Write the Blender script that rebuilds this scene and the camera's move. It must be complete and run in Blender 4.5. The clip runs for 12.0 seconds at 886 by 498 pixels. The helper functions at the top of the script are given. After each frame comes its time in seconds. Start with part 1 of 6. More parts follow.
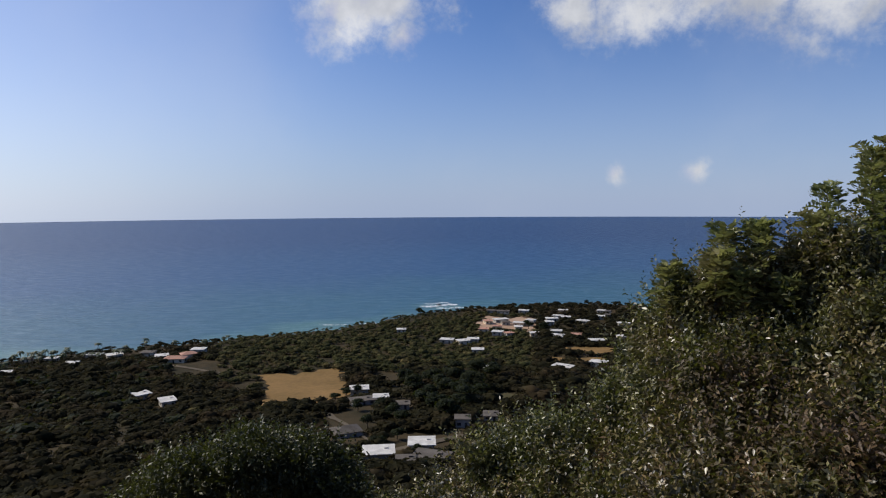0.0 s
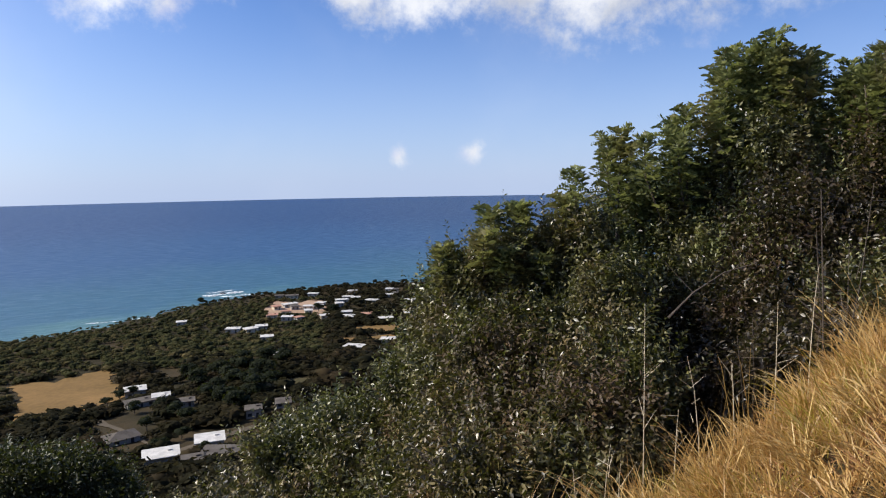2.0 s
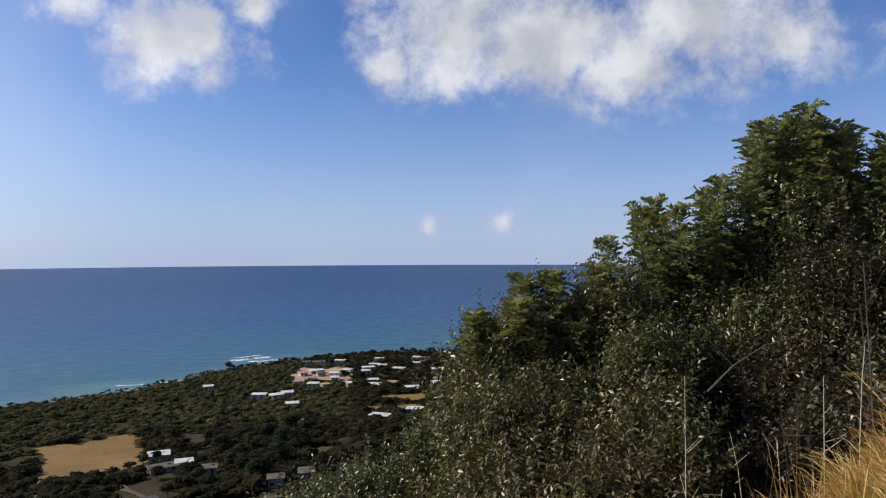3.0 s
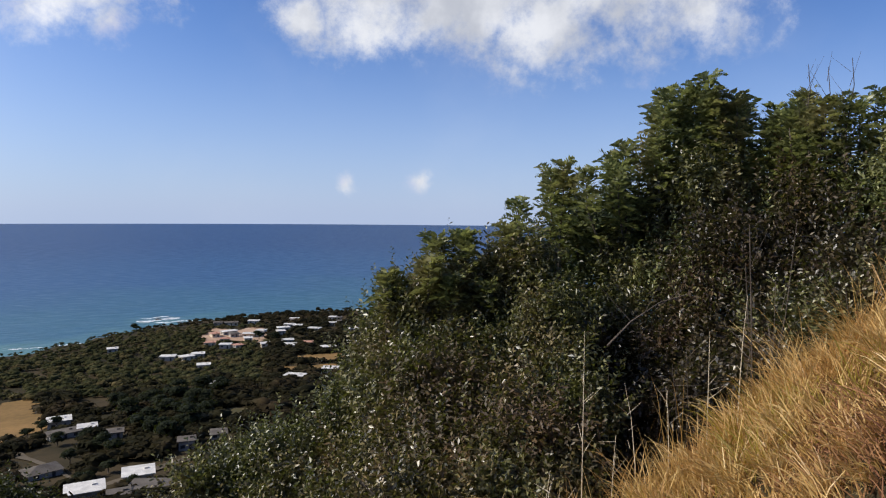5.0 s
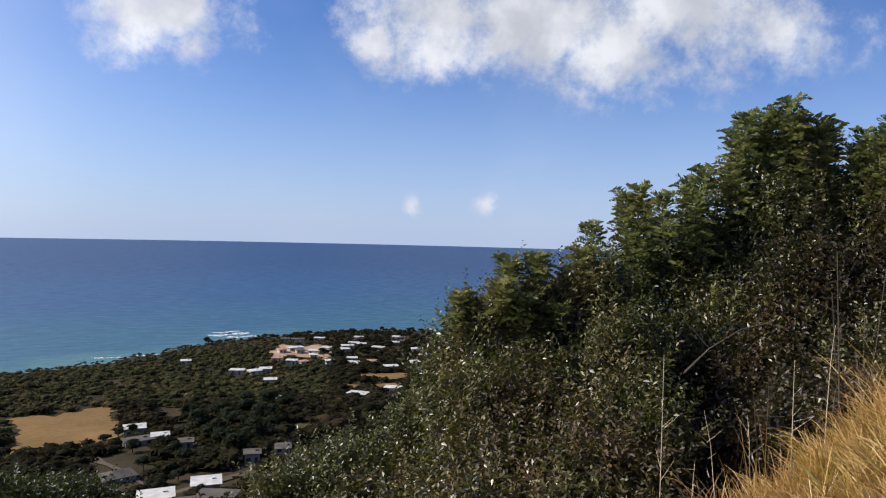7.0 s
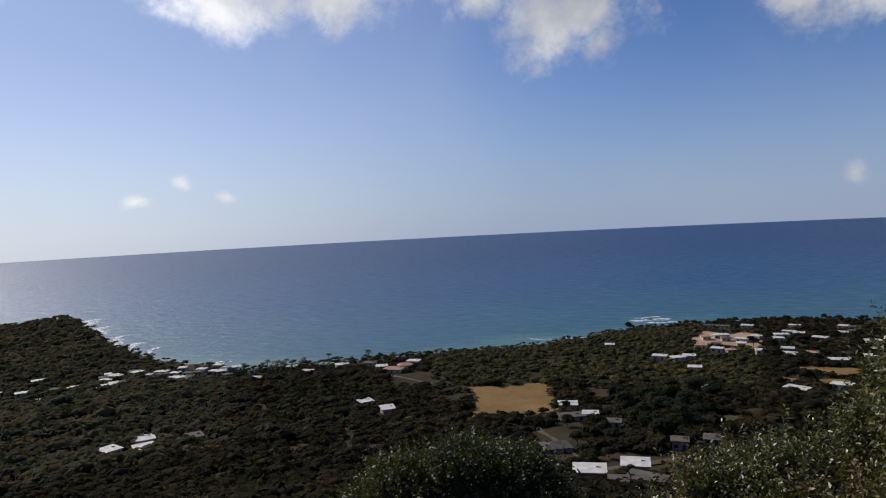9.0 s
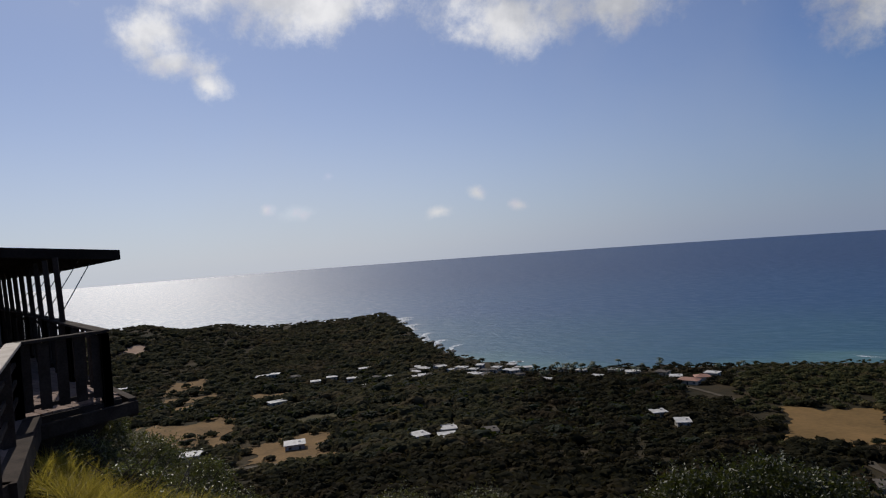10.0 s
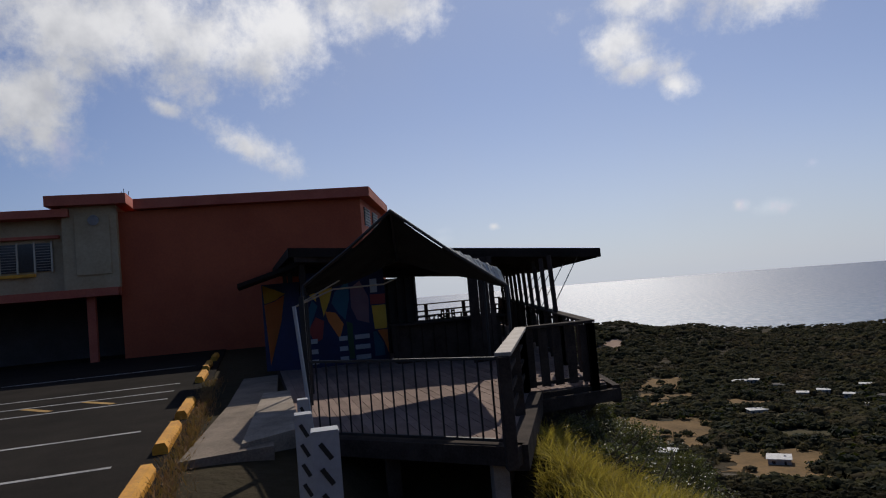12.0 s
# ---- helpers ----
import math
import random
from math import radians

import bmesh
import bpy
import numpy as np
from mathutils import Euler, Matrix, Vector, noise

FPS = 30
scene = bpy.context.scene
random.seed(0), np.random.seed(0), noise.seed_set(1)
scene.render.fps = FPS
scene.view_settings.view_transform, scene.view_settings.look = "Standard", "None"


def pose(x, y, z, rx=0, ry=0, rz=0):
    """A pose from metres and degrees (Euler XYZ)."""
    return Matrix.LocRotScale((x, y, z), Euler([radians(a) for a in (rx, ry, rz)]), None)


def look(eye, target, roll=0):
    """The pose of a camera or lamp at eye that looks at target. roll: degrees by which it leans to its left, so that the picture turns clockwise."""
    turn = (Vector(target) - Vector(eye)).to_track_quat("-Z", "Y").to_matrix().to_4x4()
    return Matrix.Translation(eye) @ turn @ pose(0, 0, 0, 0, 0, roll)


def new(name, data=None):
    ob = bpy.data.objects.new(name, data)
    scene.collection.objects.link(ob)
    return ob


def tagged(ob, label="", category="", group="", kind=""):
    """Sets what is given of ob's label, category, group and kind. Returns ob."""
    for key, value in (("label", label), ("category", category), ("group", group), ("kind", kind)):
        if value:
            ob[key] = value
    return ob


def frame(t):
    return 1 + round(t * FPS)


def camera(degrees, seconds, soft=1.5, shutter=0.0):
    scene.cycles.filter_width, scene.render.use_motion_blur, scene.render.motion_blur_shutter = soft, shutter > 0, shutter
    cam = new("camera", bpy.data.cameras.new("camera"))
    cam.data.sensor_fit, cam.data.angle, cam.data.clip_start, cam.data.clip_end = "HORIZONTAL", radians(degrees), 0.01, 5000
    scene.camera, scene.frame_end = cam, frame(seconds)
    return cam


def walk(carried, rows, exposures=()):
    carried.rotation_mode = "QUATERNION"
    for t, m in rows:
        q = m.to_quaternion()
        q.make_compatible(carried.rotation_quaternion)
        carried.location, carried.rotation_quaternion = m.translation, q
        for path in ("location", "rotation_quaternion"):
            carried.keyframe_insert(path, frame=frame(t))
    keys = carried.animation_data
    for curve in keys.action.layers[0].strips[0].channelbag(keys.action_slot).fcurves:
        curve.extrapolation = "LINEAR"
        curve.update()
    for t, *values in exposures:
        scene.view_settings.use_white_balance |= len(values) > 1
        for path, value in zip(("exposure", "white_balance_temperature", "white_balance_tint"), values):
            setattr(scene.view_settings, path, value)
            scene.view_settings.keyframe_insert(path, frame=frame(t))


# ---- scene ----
cam = camera(67.7, 12.0, soft=1.15)
walk(cam, [
    (0.0, pose(-0.000, 0.000, 110.000, 85.98, 0.36, -0.02)),
    (0.5, pose(-0.039, -0.099, 109.999, 84.85, 0.84, -7.38)),
    (1.0, pose(0.019, -0.102, 110.026, 86.34, -0.46, -14.15)),
    (1.5, pose(0.089, -0.059, 110.033, 85.10, 0.28, -18.00)),
    (2.0, pose(0.093, -0.016, 110.044, 84.17, 0.95, -18.39)),
    (2.5, pose(0.071, -0.041, 110.027, 86.94, 1.39, -17.26)),
    (3.0, pose(0.041, -0.023, 110.033, 90.11, 0.18, -15.88)),
    (3.5, pose(0.140, 0.070, 110.036, 87.85, -2.07, -18.07)),
    (3.7, pose(0.140, 0.070, 110.037, 88.29, -2.29, -20.98)),
    (5.3, pose(0.078, -0.060, 110.020, 86.51, -0.39, -23.16)),
    (5.5, pose(0.120, 0.023, 110.032, 86.59, 0.13, -22.93)),
    (6.0, pose(0.051, -0.058, 110.014, 88.15, -1.05, -23.11)),
    (6.5, pose(-0.064, -0.168, 110.035, 88.94, 0.31, -20.77)),
    (6.7, pose(-0.067, -0.159, 110.024, 88.55, -0.55, -19.54)),
    (8.3, pose(0.010, -0.005, 110.006, 88.72, 1.68, -0.08)),
    (8.5, pose(0.030, -0.016, 109.990, 88.51, 2.38, 4.37)),
    (9.0, pose(0.005, -0.004, 109.997, 87.71, 2.97, 17.43)),
    (9.5, pose(0.011, 0.001, 110.003, 88.40, 3.92, 30.94)),
    (10.0, pose(0.054, 0.014, 110.010, 89.63, 4.21, 42.06)),
    (10.5, pose(-0.046, 0.039, 110.002, 90.96, 4.37, 53.23)),
    (11.0, pose(-0.044, 0.023, 110.009, 90.98, 4.63, 58.74)),
    (11.5, pose(0.017, -0.025, 109.985, 92.14, 4.91, 69.17)),
    (12.0, pose(0.005, -0.050, 109.951, 92.76, 4.89, 81.42)),
], exposures=[(0.0, -0.25), (1.0, 0.05), (1.5, 0.14), (2.0, 0.22), (2.5, 0.14), (3.0, -0.05), (3.5, -0.02), (5.5, 0.08), (6.5, 0.12), (8.5, -0.24), (9.0, -0.5), (9.5, -0.74), (10.5, -0.95), (11.0, -0.95), (12.0, -0.88)])

# ---- sky and sun ----
SUN_B, SUN_E = 69.0, 38.0  # bearing to the left of +y, and height, in degrees
CLOUDS_TOP = [  # bearing, height, half width, half height, tilt in degrees
    (7.6, 16.0, 4.0, 4.5, 0), (5.1, 16.7, 6.7, 3.1, 0), (13.7, 18.3, 3.4, 2.3, 0), (3.5, 14.0, 2.9, 2.2, -30), (0.2, 19.7, 2.8, 2.5, 0),
    (-16.7, 18.6, 8.3, 5.9, 0), (-25.7, 17.4, 11.3, 5.1, 0), (-31.5, 14.9, 7.0, 4.1, 0), (-36.8, 18.6, 10.2, 5.9, 0), (-11.3, 15.9, 2.3, 3.1, 0),
    (-29.3, 23.9, 17.5, 5.3, 0), (34.2, 18.8, 7.7, 3.2, 0), (25.0, 18.4, 5.4, 2.5, 0), (37.9, 17.7, 2.9, 2.1, 0), (50.7, 20.1, 7.6, 2.2, 0),
    (29.6, 21.6, 12.3, 2.8, 0), (54.7, 21.3, 12.6, 3.4, 0), (64.7, 18.0, 3.6, 2.6, 0), (63.0, 15.7, 3.9, 1.8, 0), (60.6, 14.1, 2.4, 1.3, 20),
    (63.9, 21.2, 4.3, 2.1, 0), (108.7, 21.5, 10.2, 5.0, 0), (113.5, 15.6, 5.6, 4.3, 0), (112.2, 13.4, 2.6, 2.0, 0), (101.3, 21.2, 8.3, 4.5, 0),
    (93.9, 21.8, 6.3, 4.8, 0), (86.0, 23.3, 7.0, 2.5, 0), (108.4, 26.5, 22.8, 4.3, 0), (97.0, 12.4, 5.1, 1.9, 28)]
CLOUDS_THIN = [
    (-44.9, 15.5, 7.3, 4.3, 0), (-8.9, 20.7, 4.4, 2.5, 0), (103.4, 15.6, 3.0, 1.0, 25), (81.2, 4.3, 2.9, 0.9, 0)]
CLOUDS_LOW = [
    (-14.6, 2.2, 1.3, 1.3, -30), (-21.0, 2.5, 2.0, 1.4, -15), (54.3, 3.6, 2.1, 0.8, 0), (56.5, 4.0, 0.9, 0.7, 0), (51.4, 6.5, 0.8, 0.6, 0),
    (42.2, 2.9, 1.9, 0.8, -10), (38.8, 4.3, 1.2, 0.8, 25), (35.5, 3.0, 1.2, 0.7, 15), (81.4, 3.6, 1.9, 0.9, 0), (76.6, 4.3, 0.7, 0.5, 0)]


class Nodes:
    """Short hand for wiring a node tree."""

    def __init__(self, tree):
        self.tree = tree
        tree.nodes.clear()

    def add(self, kind, **settings):
        n = self.tree.nodes.new(kind)
        for key, value in settings.items():
            if key == "op":
                n.operation = value
            elif key == "blend":
                n.blend_type = value
            elif key == "kind":
                n.noise_type = value
        return n

    def link(self, a, b):
        self.tree.links.new(a, b)

    def put(self, socket, value):
        if hasattr(value, "is_output"):
            self.link(value, socket)
        else:
            socket.default_value = value

    def math(self, op, a, b=0.0, c=0.0, clamp=False):
        n = self.add("ShaderNodeMath", op=op)
        n.use_clamp = clamp
        for socket, value in zip(n.inputs, (a, b, c)):
            self.put(socket, value)
        return n.outputs[0]

    def mix(self, k, a, b, blend="MIX"):
        n = self.add("ShaderNodeMixRGB", blend=blend)
        for socket, value in zip(n.inputs, (k, a, b)):
            self.put(socket, value)
        return n.outputs[0]

    def noise(self, vector, scale, detail=4.0, rough=0.55):
        n = self.add("ShaderNodeTexNoise")
        if vector is not None:
            self.link(vector, n.inputs["Vector"])
        n.inputs["Scale"].default_value, n.inputs["Detail"].default_value = scale, detail
        n.inputs["Roughness"].default_value = rough
        return n.outputs["Fac"]

    def ramp(self, value, a, b):
        n = self.add("ShaderNodeMapRange")
        n.interpolation_type = "SMOOTHSTEP"
        for socket, v in zip(n.inputs, (value, a, b, 0.0, 1.0)):
            self.put(socket, v)
        return n.outputs[0]


def make_world():
    world = bpy.data.worlds.new("sky")
    world.use_nodes = True
    scene.world = world
    w = Nodes(world.node_tree)
    sky = w.add("ShaderNodeTexSky")
    sky.sky_type, sky.sun_disc = "NISHITA", False
    sky.sun_elevation, sky.sun_rotation = radians(SUN_E), radians(-SUN_B)
    sky.air_density, sky.dust_density, sky.ozone_density, sky.altitude = SKY_AIR, SKY_DUST, 3.0, 100
    way = w.add("ShaderNodeTexCoord").outputs["Generated"]
    xyz = w.add("ShaderNodeSeparateXYZ")
    w.link(way, xyz.inputs[0])
    bearing = w.math("DEGREES", w.math("ARCTAN2", w.math("MULTIPLY", xyz.outputs[0], -1.0), xyz.outputs[1]))
    height = w.math("DEGREES", w.math("ARCSINE", xyz.outputs[2]))
    best = None
    rows = [(c, 1.0 if c[3] > 2.4 else 0.82) for c in CLOUDS_TOP] + [(c, 0.55) for c in CLOUDS_THIN] + [(c, 0.72) for c in CLOUDS_LOW]
    for (b, e, wide, high, tilt), full in rows:
        db, de = w.math("SUBTRACT", bearing, b), w.math("SUBTRACT", height, e)
        c, s = math.cos(radians(tilt)), math.sin(radians(tilt))
        u = w.math("ADD", w.math("MULTIPLY", db, c / wide), w.math("MULTIPLY", de, s / wide))
        v = w.math("SUBTRACT", w.math("MULTIPLY", de, c / high), w.math("MULTIPLY", db, s / high))
        r = w.math("SQRT", w.math("ADD", w.math("MULTIPLY", u, u), w.math("MULTIPLY", v, v)))
        m = w.math("SUBTRACT", full, r)
        best = m if best is None else w.math("MAXIMUM", best, m)
    coarse, fine = w.noise(way, 10.0, 8.0, 0.6), w.noise(way, 30.0, 7.0, 0.68)
    ragged = w.math("ADD", w.math("MULTIPLY", w.math("SUBTRACT", coarse, 0.5), 2.0), w.math("MULTIPLY", w.math("SUBTRACT", fine, 0.5), 1.3))
    best = w.math("ADD", w.math("MAXIMUM", best, -1.2), ragged)
    cover = w.math("MULTIPLY", w.ramp(best, -0.22, 0.85), 0.95)
    body = w.ramp(w.noise(way, 9.0, 5.0, 0.55), 0.34, 0.66)
    veil = w.math("MULTIPLY", w.ramp(w.noise(way, 3.0, 5.0), 0.45, 0.8), 0.10)
    blue = w.mix(1.0, sky.outputs[0], (0.62, 0.84, 1.26, 1), "MULTIPLY")
    b, e = radians(SUN_B), radians(SUN_E)
    facing = w.add("ShaderNodeVectorMath", op="DOT_PRODUCT")
    w.link(way, facing.inputs[0])
    facing.inputs[1].default_value = (-math.sin(b) * math.cos(e), math.cos(b) * math.cos(e), math.sin(e))
    glare = w.math("POWER", w.ramp(facing.outputs["Value"], 0.2, 1.0), 2.0)
    bright = w.mix(1.0, w.mix(body, (*CLOUD_SHADE, 1), (*CLOUD_LIGHT, 1)), w.mix(glare, (1, 1, 1, 1), (2.0, 1.95, 1.88, 1)), "MULTIPLY")
    low = w.math("POWER", w.ramp(height, 24.0, -3.0), 2.0)
    haze = w.mix(glare, (*HAZE_FAR, 1), (*HAZE_SUN, 1))
    seen = w.mix(w.math("MULTIPLY", low, 0.8), blue, haze)
    seen = w.mix(w.math("MULTIPLY", glare, 0.3), seen, (*HAZE_SUN, 1))
    seen = w.mix(veil, seen, (*CLOUD_LIGHT, 1))
    lit = w.mix(1.0, bright, w.mix(1.0, seen, (1.15, 1.12, 1.08, 1), "MULTIPLY"), "LIGHTEN")
    seen = w.mix(cover, seen, lit)
    back = w.add("ShaderNodeBackground")
    w.link(seen, back.inputs[0])
    back.inputs[1].default_value = SKY_POWER
    w.link(back.outputs[0], w.add("ShaderNodeOutputWorld").inputs[0])


SKY_AIR, SKY_DUST, SKY_POWER = 1.0, 0.25, 0.095
CLOUD_SHADE, CLOUD_LIGHT = (5.5, 5.75, 6.4), (8.7, 8.85, 9.3)
HAZE_FAR, HAZE_SUN = (4.85, 5.85, 8.4), (13.0, 13.4, 14.4)
make_world()
sun = new("sun", bpy.data.lights.new("sun", "SUN"))
sun.data.energy, sun.data.angle, sun.data.color = 5.0, radians(0.53), (1.0, 0.94, 0.85)
_b, _e = radians(SUN_B), radians(SUN_E)
sun.matrix_world = look((0, 0, 0), (math.sin(_b) * math.cos(_e), -math.cos(_b) * math.cos(_e), -math.sin(_e)))


# ---- materials ----
def surface(name, low, high, size=1.0, rough=0.8, bump=0.0, metal=0.0, spec=0.5, fine=14.0, per="", rough_vary=0.12):
    """A procedural surface between two colours, with stains of the given size in metres and a finer grain."""
    m = bpy.data.materials.new(name)
    m.use_nodes = True
    w = Nodes(m.node_tree)
    p = w.add("ShaderNodeBsdfPrincipled")
    place = w.add("ShaderNodeNewGeometry")
    big = w.noise(place.outputs["Position"], 1.0 / size, 5.0, 0.6)
    small = w.noise(place.outputs["Position"], fine / size, 4.0, 0.6)
    k = w.math("ADD", w.math("MULTIPLY", w.ramp(big, 0.3, 0.7), 0.6), w.math("MULTIPLY", w.ramp(small, 0.3, 0.7), 0.4))
    if per == "island":
        k = w.math("ADD", w.math("MULTIPLY", k, 0.45), w.math("MULTIPLY", place.outputs["Random Per Island"], 0.55))
    elif per == "object":
        k = w.math("ADD", w.math("MULTIPLY", k, 0.6), w.math("MULTIPLY", w.add("ShaderNodeObjectInfo").outputs["Random"], 0.4))
    w.link(w.mix(k, (*low, 1), (*high, 1)), p.inputs["Base Color"])
    w.link(w.math("ADD", w.math("MULTIPLY", w.math("SUBTRACT", small, 0.5), rough_vary * 2), rough, clamp=True), p.inputs["Roughness"])
    p.inputs["Metallic"].default_value = metal
    p.inputs["Specular IOR Level"].default_value = spec
    if bump:
        b = w.add("ShaderNodeBump")
        b.inputs["Strength"].default_value, b.inputs["Distance"].default_value = 0.6, bump
        w.link(small, b.inputs["Height"])
        w.link(b.outputs[0], p.inputs["Normal"])
    w.link(p.outputs[0], w.add("ShaderNodeOutputMaterial").inputs[0])
    return m


def leaf_surface(name, low, high, patch, rough=0.4, glow=0.3, size=1.2, spec=0.5, shine=(0.25, 0.3, 0.02), tree=0.0):
    """Leaves: a colour of their own for each, tints in larger patches, light coming through."""
    m = bpy.data.materials.new(name)
    m.use_nodes = True
    w = Nodes(m.node_tree)
    g = w.add("ShaderNodeNewGeometry")
    big = w.ramp(w.noise(g.outputs["Position"], 1.0 / size, 3.0), 0.45, 0.72)
    own = w.mix(w.math("POWER", g.outputs["Random Per Island"], 2.2), (*low, 1), (*high, 1))
    colour = w.mix(w.math("MULTIPLY", big, 0.65), own, (*patch, 1))
    if tree:  # each tree a little lighter or darker than the next
        shade = w.ramp(w.noise(g.outputs["Position"], 1.0 / tree, 2.0), 0.3, 0.7)
        colour = w.mix(1.0, colour, w.mix(shade, (0.75, 0.78, 0.77, 1), (1.3, 1.22, 1.18, 1)), "MULTIPLY")
    p = w.add("ShaderNodeBsdfPrincipled")
    w.link(colour, p.inputs["Base Color"])
    p.inputs["Roughness"].default_value, p.inputs["Specular IOR Level"].default_value = rough, spec
    t = w.add("ShaderNodeBsdfTranslucent")
    w.link(w.mix(0.4, colour, (*shine, 1)), t.inputs[0])
    s = w.add("ShaderNodeMixShader")
    s.inputs[0].default_value = glow
    w.link(p.outputs[0], s.inputs[1])
    w.link(t.outputs[0], s.inputs[2])
    w.link(s.outputs[0], w.add("ShaderNodeOutputMaterial").inputs[0])
    return m


def land_surface():
    m = bpy.data.materials.new("dry hillside soil and scrub")
    m.use_nodes = True
    w = Nodes(m.node_tree)
    g = w.add("ShaderNodeNewGeometry").outputs["Position"]
    xyz = w.add("ShaderNodeSeparateXYZ")
    w.link(g, xyz.inputs[0])
    k = w.ramp(w.noise(g, 0.03, 8.0, 0.65), 0.35, 0.65)
    soil = w.mix(k, (0.024, 0.021, 0.011, 1), (0.06, 0.042, 0.022, 1))
    soil = w.mix(w.math("MULTIPLY", w.ramp(w.noise(g, 2.0, 6.0), 0.4, 0.7), 0.5), soil, (0.045, 0.037, 0.018, 1))
    shore = w.ramp(w.math("ADD", xyz.outputs[2], w.noise(g, 0.1, 3.0)), 3.2, 1.6)
    colour = w.mix(shore, soil, (0.3, 0.25, 0.175, 1))
    p = w.add("ShaderNodeBsdfPrincipled")
    w.link(colour, p.inputs["Base Color"])
    p.inputs["Roughness"].default_value, p.inputs["Specular IOR Level"].default_value = 0.95, 0.08
    b = w.add("ShaderNodeBump")
    b.inputs["Distance"].default_value = 0.1
    w.link(w.noise(g, 3.0, 8.0), b.inputs["Height"])
    w.link(b.outputs[0], p.inputs["Normal"])
    w.link(p.outputs[0], w.add("ShaderNodeOutputMaterial").inputs[0])
    return m


def sea_surface():
    m = bpy.data.materials.new("sea water")
    m.use_nodes = True
    w = Nodes(m.node_tree)
    g = w.add("ShaderNodeNewGeometry").outputs["Position"]
    depth = w.add("ShaderNodeAttribute")
    depth.attribute_name = "depth"
    patchy = w.math("ADD", depth.outputs["Fac"], w.math("MULTIPLY", w.math("SUBTRACT", w.noise(g, 0.006, 4.0), 0.5), 0.25))
    colour = w.mix(w.ramp(patchy, 0.0, 0.05), (0.055, 0.15, 0.165, 1), (0.02, 0.095, 0.15, 1))
    colour = w.mix(w.ramp(patchy, 0.02, 0.35), colour, (0.008, 0.062, 0.155, 1))
    colour = w.mix(w.ramp(patchy, 0.3, 1.0), colour, (0.003, 0.04, 0.122, 1))
    p = w.add("ShaderNodeBsdfPrincipled")
    w.link(colour, p.inputs["Base Color"])
    p.inputs["IOR"].default_value = 1.38
    p.inputs["Specular IOR Level"].default_value = 0.82
    stretch = w.add("ShaderNodeMapping")
    stretch.inputs["Rotation"].default_value = (0, 0, radians(-20))
    stretch.inputs["Scale"].default_value = (0.35, 1.0, 1.0)
    w.link(g, stretch.inputs["Vector"])
    swell, chop = w.noise(stretch.outputs[0], 0.09, 5.0, 0.6), w.noise(stretch.outputs[0], 0.5, 3.0)
    sparkle = w.ramp(w.noise(stretch.outputs[0], 0.12, 6.0, 0.75), 0.36, 0.64)
    w.link(w.math("ADD", 0.38, w.math("MULTIPLY", sparkle, 0.24)), p.inputs["Roughness"])
    b = w.add("ShaderNodeBump")
    b.inputs["Strength"].default_value, b.inputs["Distance"].default_value = 1.0, 2.4
    w.link(w.math("ADD", swell, w.math("MULTIPLY", chop, 0.25)), b.inputs["Height"])
    w.link(b.outputs[0], p.inputs["Normal"])
    w.link(p.outputs[0], w.add("ShaderNodeOutputMaterial").inputs[0])
    return m


LAND, SEA = land_surface(), sea_surface()
FOREST = leaf_surface("woodland foliage", (0.019, 0.0185, 0.0095), (0.035, 0.032, 0.015), (0.062, 0.043, 0.024), 0.95, 0.35, 26, 0.06, (0.05, 0.042, 0.018), tree=9.0)
SCRUB = leaf_surface("olive scrub foliage", (0.042, 0.046, 0.018), (0.085, 0.083, 0.033), (0.12, 0.092, 0.043), 0.95, 0.35, 18, 0.08, (0.09, 0.08, 0.03), tree=9.0)
# brown woods, paler than FOREST: sunward haze and glare put into the colour
HAZEWOOD = leaf_surface("brownish woodland foliage lightened for haze", (0.048, 0.048, 0.026), (0.088, 0.082, 0.042), (0.14, 0.1, 0.056), 0.95, 0.4, 30, 0.06, (0.09, 0.08, 0.035), tree=14.0)
BIGTREE = leaf_surface("very dark tree foliage", (0.009, 0.013, 0.006), (0.02, 0.025, 0.01), (0.025, 0.028, 0.011), 0.9, 0.12, 12, 0.15)
LEAF = leaf_surface("glossy shrub leaves", (0.016, 0.02, 0.007), (0.27, 0.255, 0.1), (0.2, 0.135, 0.06), 0.38, 0.24, 0.8, 0.5)
HEDGE = leaf_surface("small olive brown leaves", (0.016, 0.014, 0.006), (0.27, 0.215, 0.088), (0.2, 0.115, 0.055), 0.36, 0.2, 0.7, 0.5)
# the hollow's shade is put into this colour, darker than LEAF and HEDGE
THICKET = leaf_surface("brownish shrub leaves with shade in the colour", (0.014, 0.01, 0.006), (0.13, 0.1, 0.05), (0.085, 0.045, 0.024), 0.36, 0.18, 0.8, 0.5)
DARKLEAF = leaf_surface("dark broad tree leaves", (0.014, 0.018, 0.006), (0.1, 0.1, 0.032), (0.09, 0.075, 0.024), 0.5, 0.16, 1.5, 0.35)
FEATHER = leaf_surface("feathery tree leaves", (0.085, 0.105, 0.04), (0.32, 0.33, 0.125), (0.3, 0.235, 0.1), 0.4, 0.36, 0.8, 0.45, (0.34, 0.38, 0.08))
DRYLEAF = leaf_surface("half dry brown leaves", (0.06, 0.036, 0.018), (0.14, 0.085, 0.038), (0.06, 0.065, 0.022), 0.6, 0.25, 0.7)
PALM = leaf_surface("palm fronds", (0.04, 0.06, 0.02), (0.07, 0.09, 0.03), (0.08, 0.08, 0.03), 0.6, 0.15, 10)
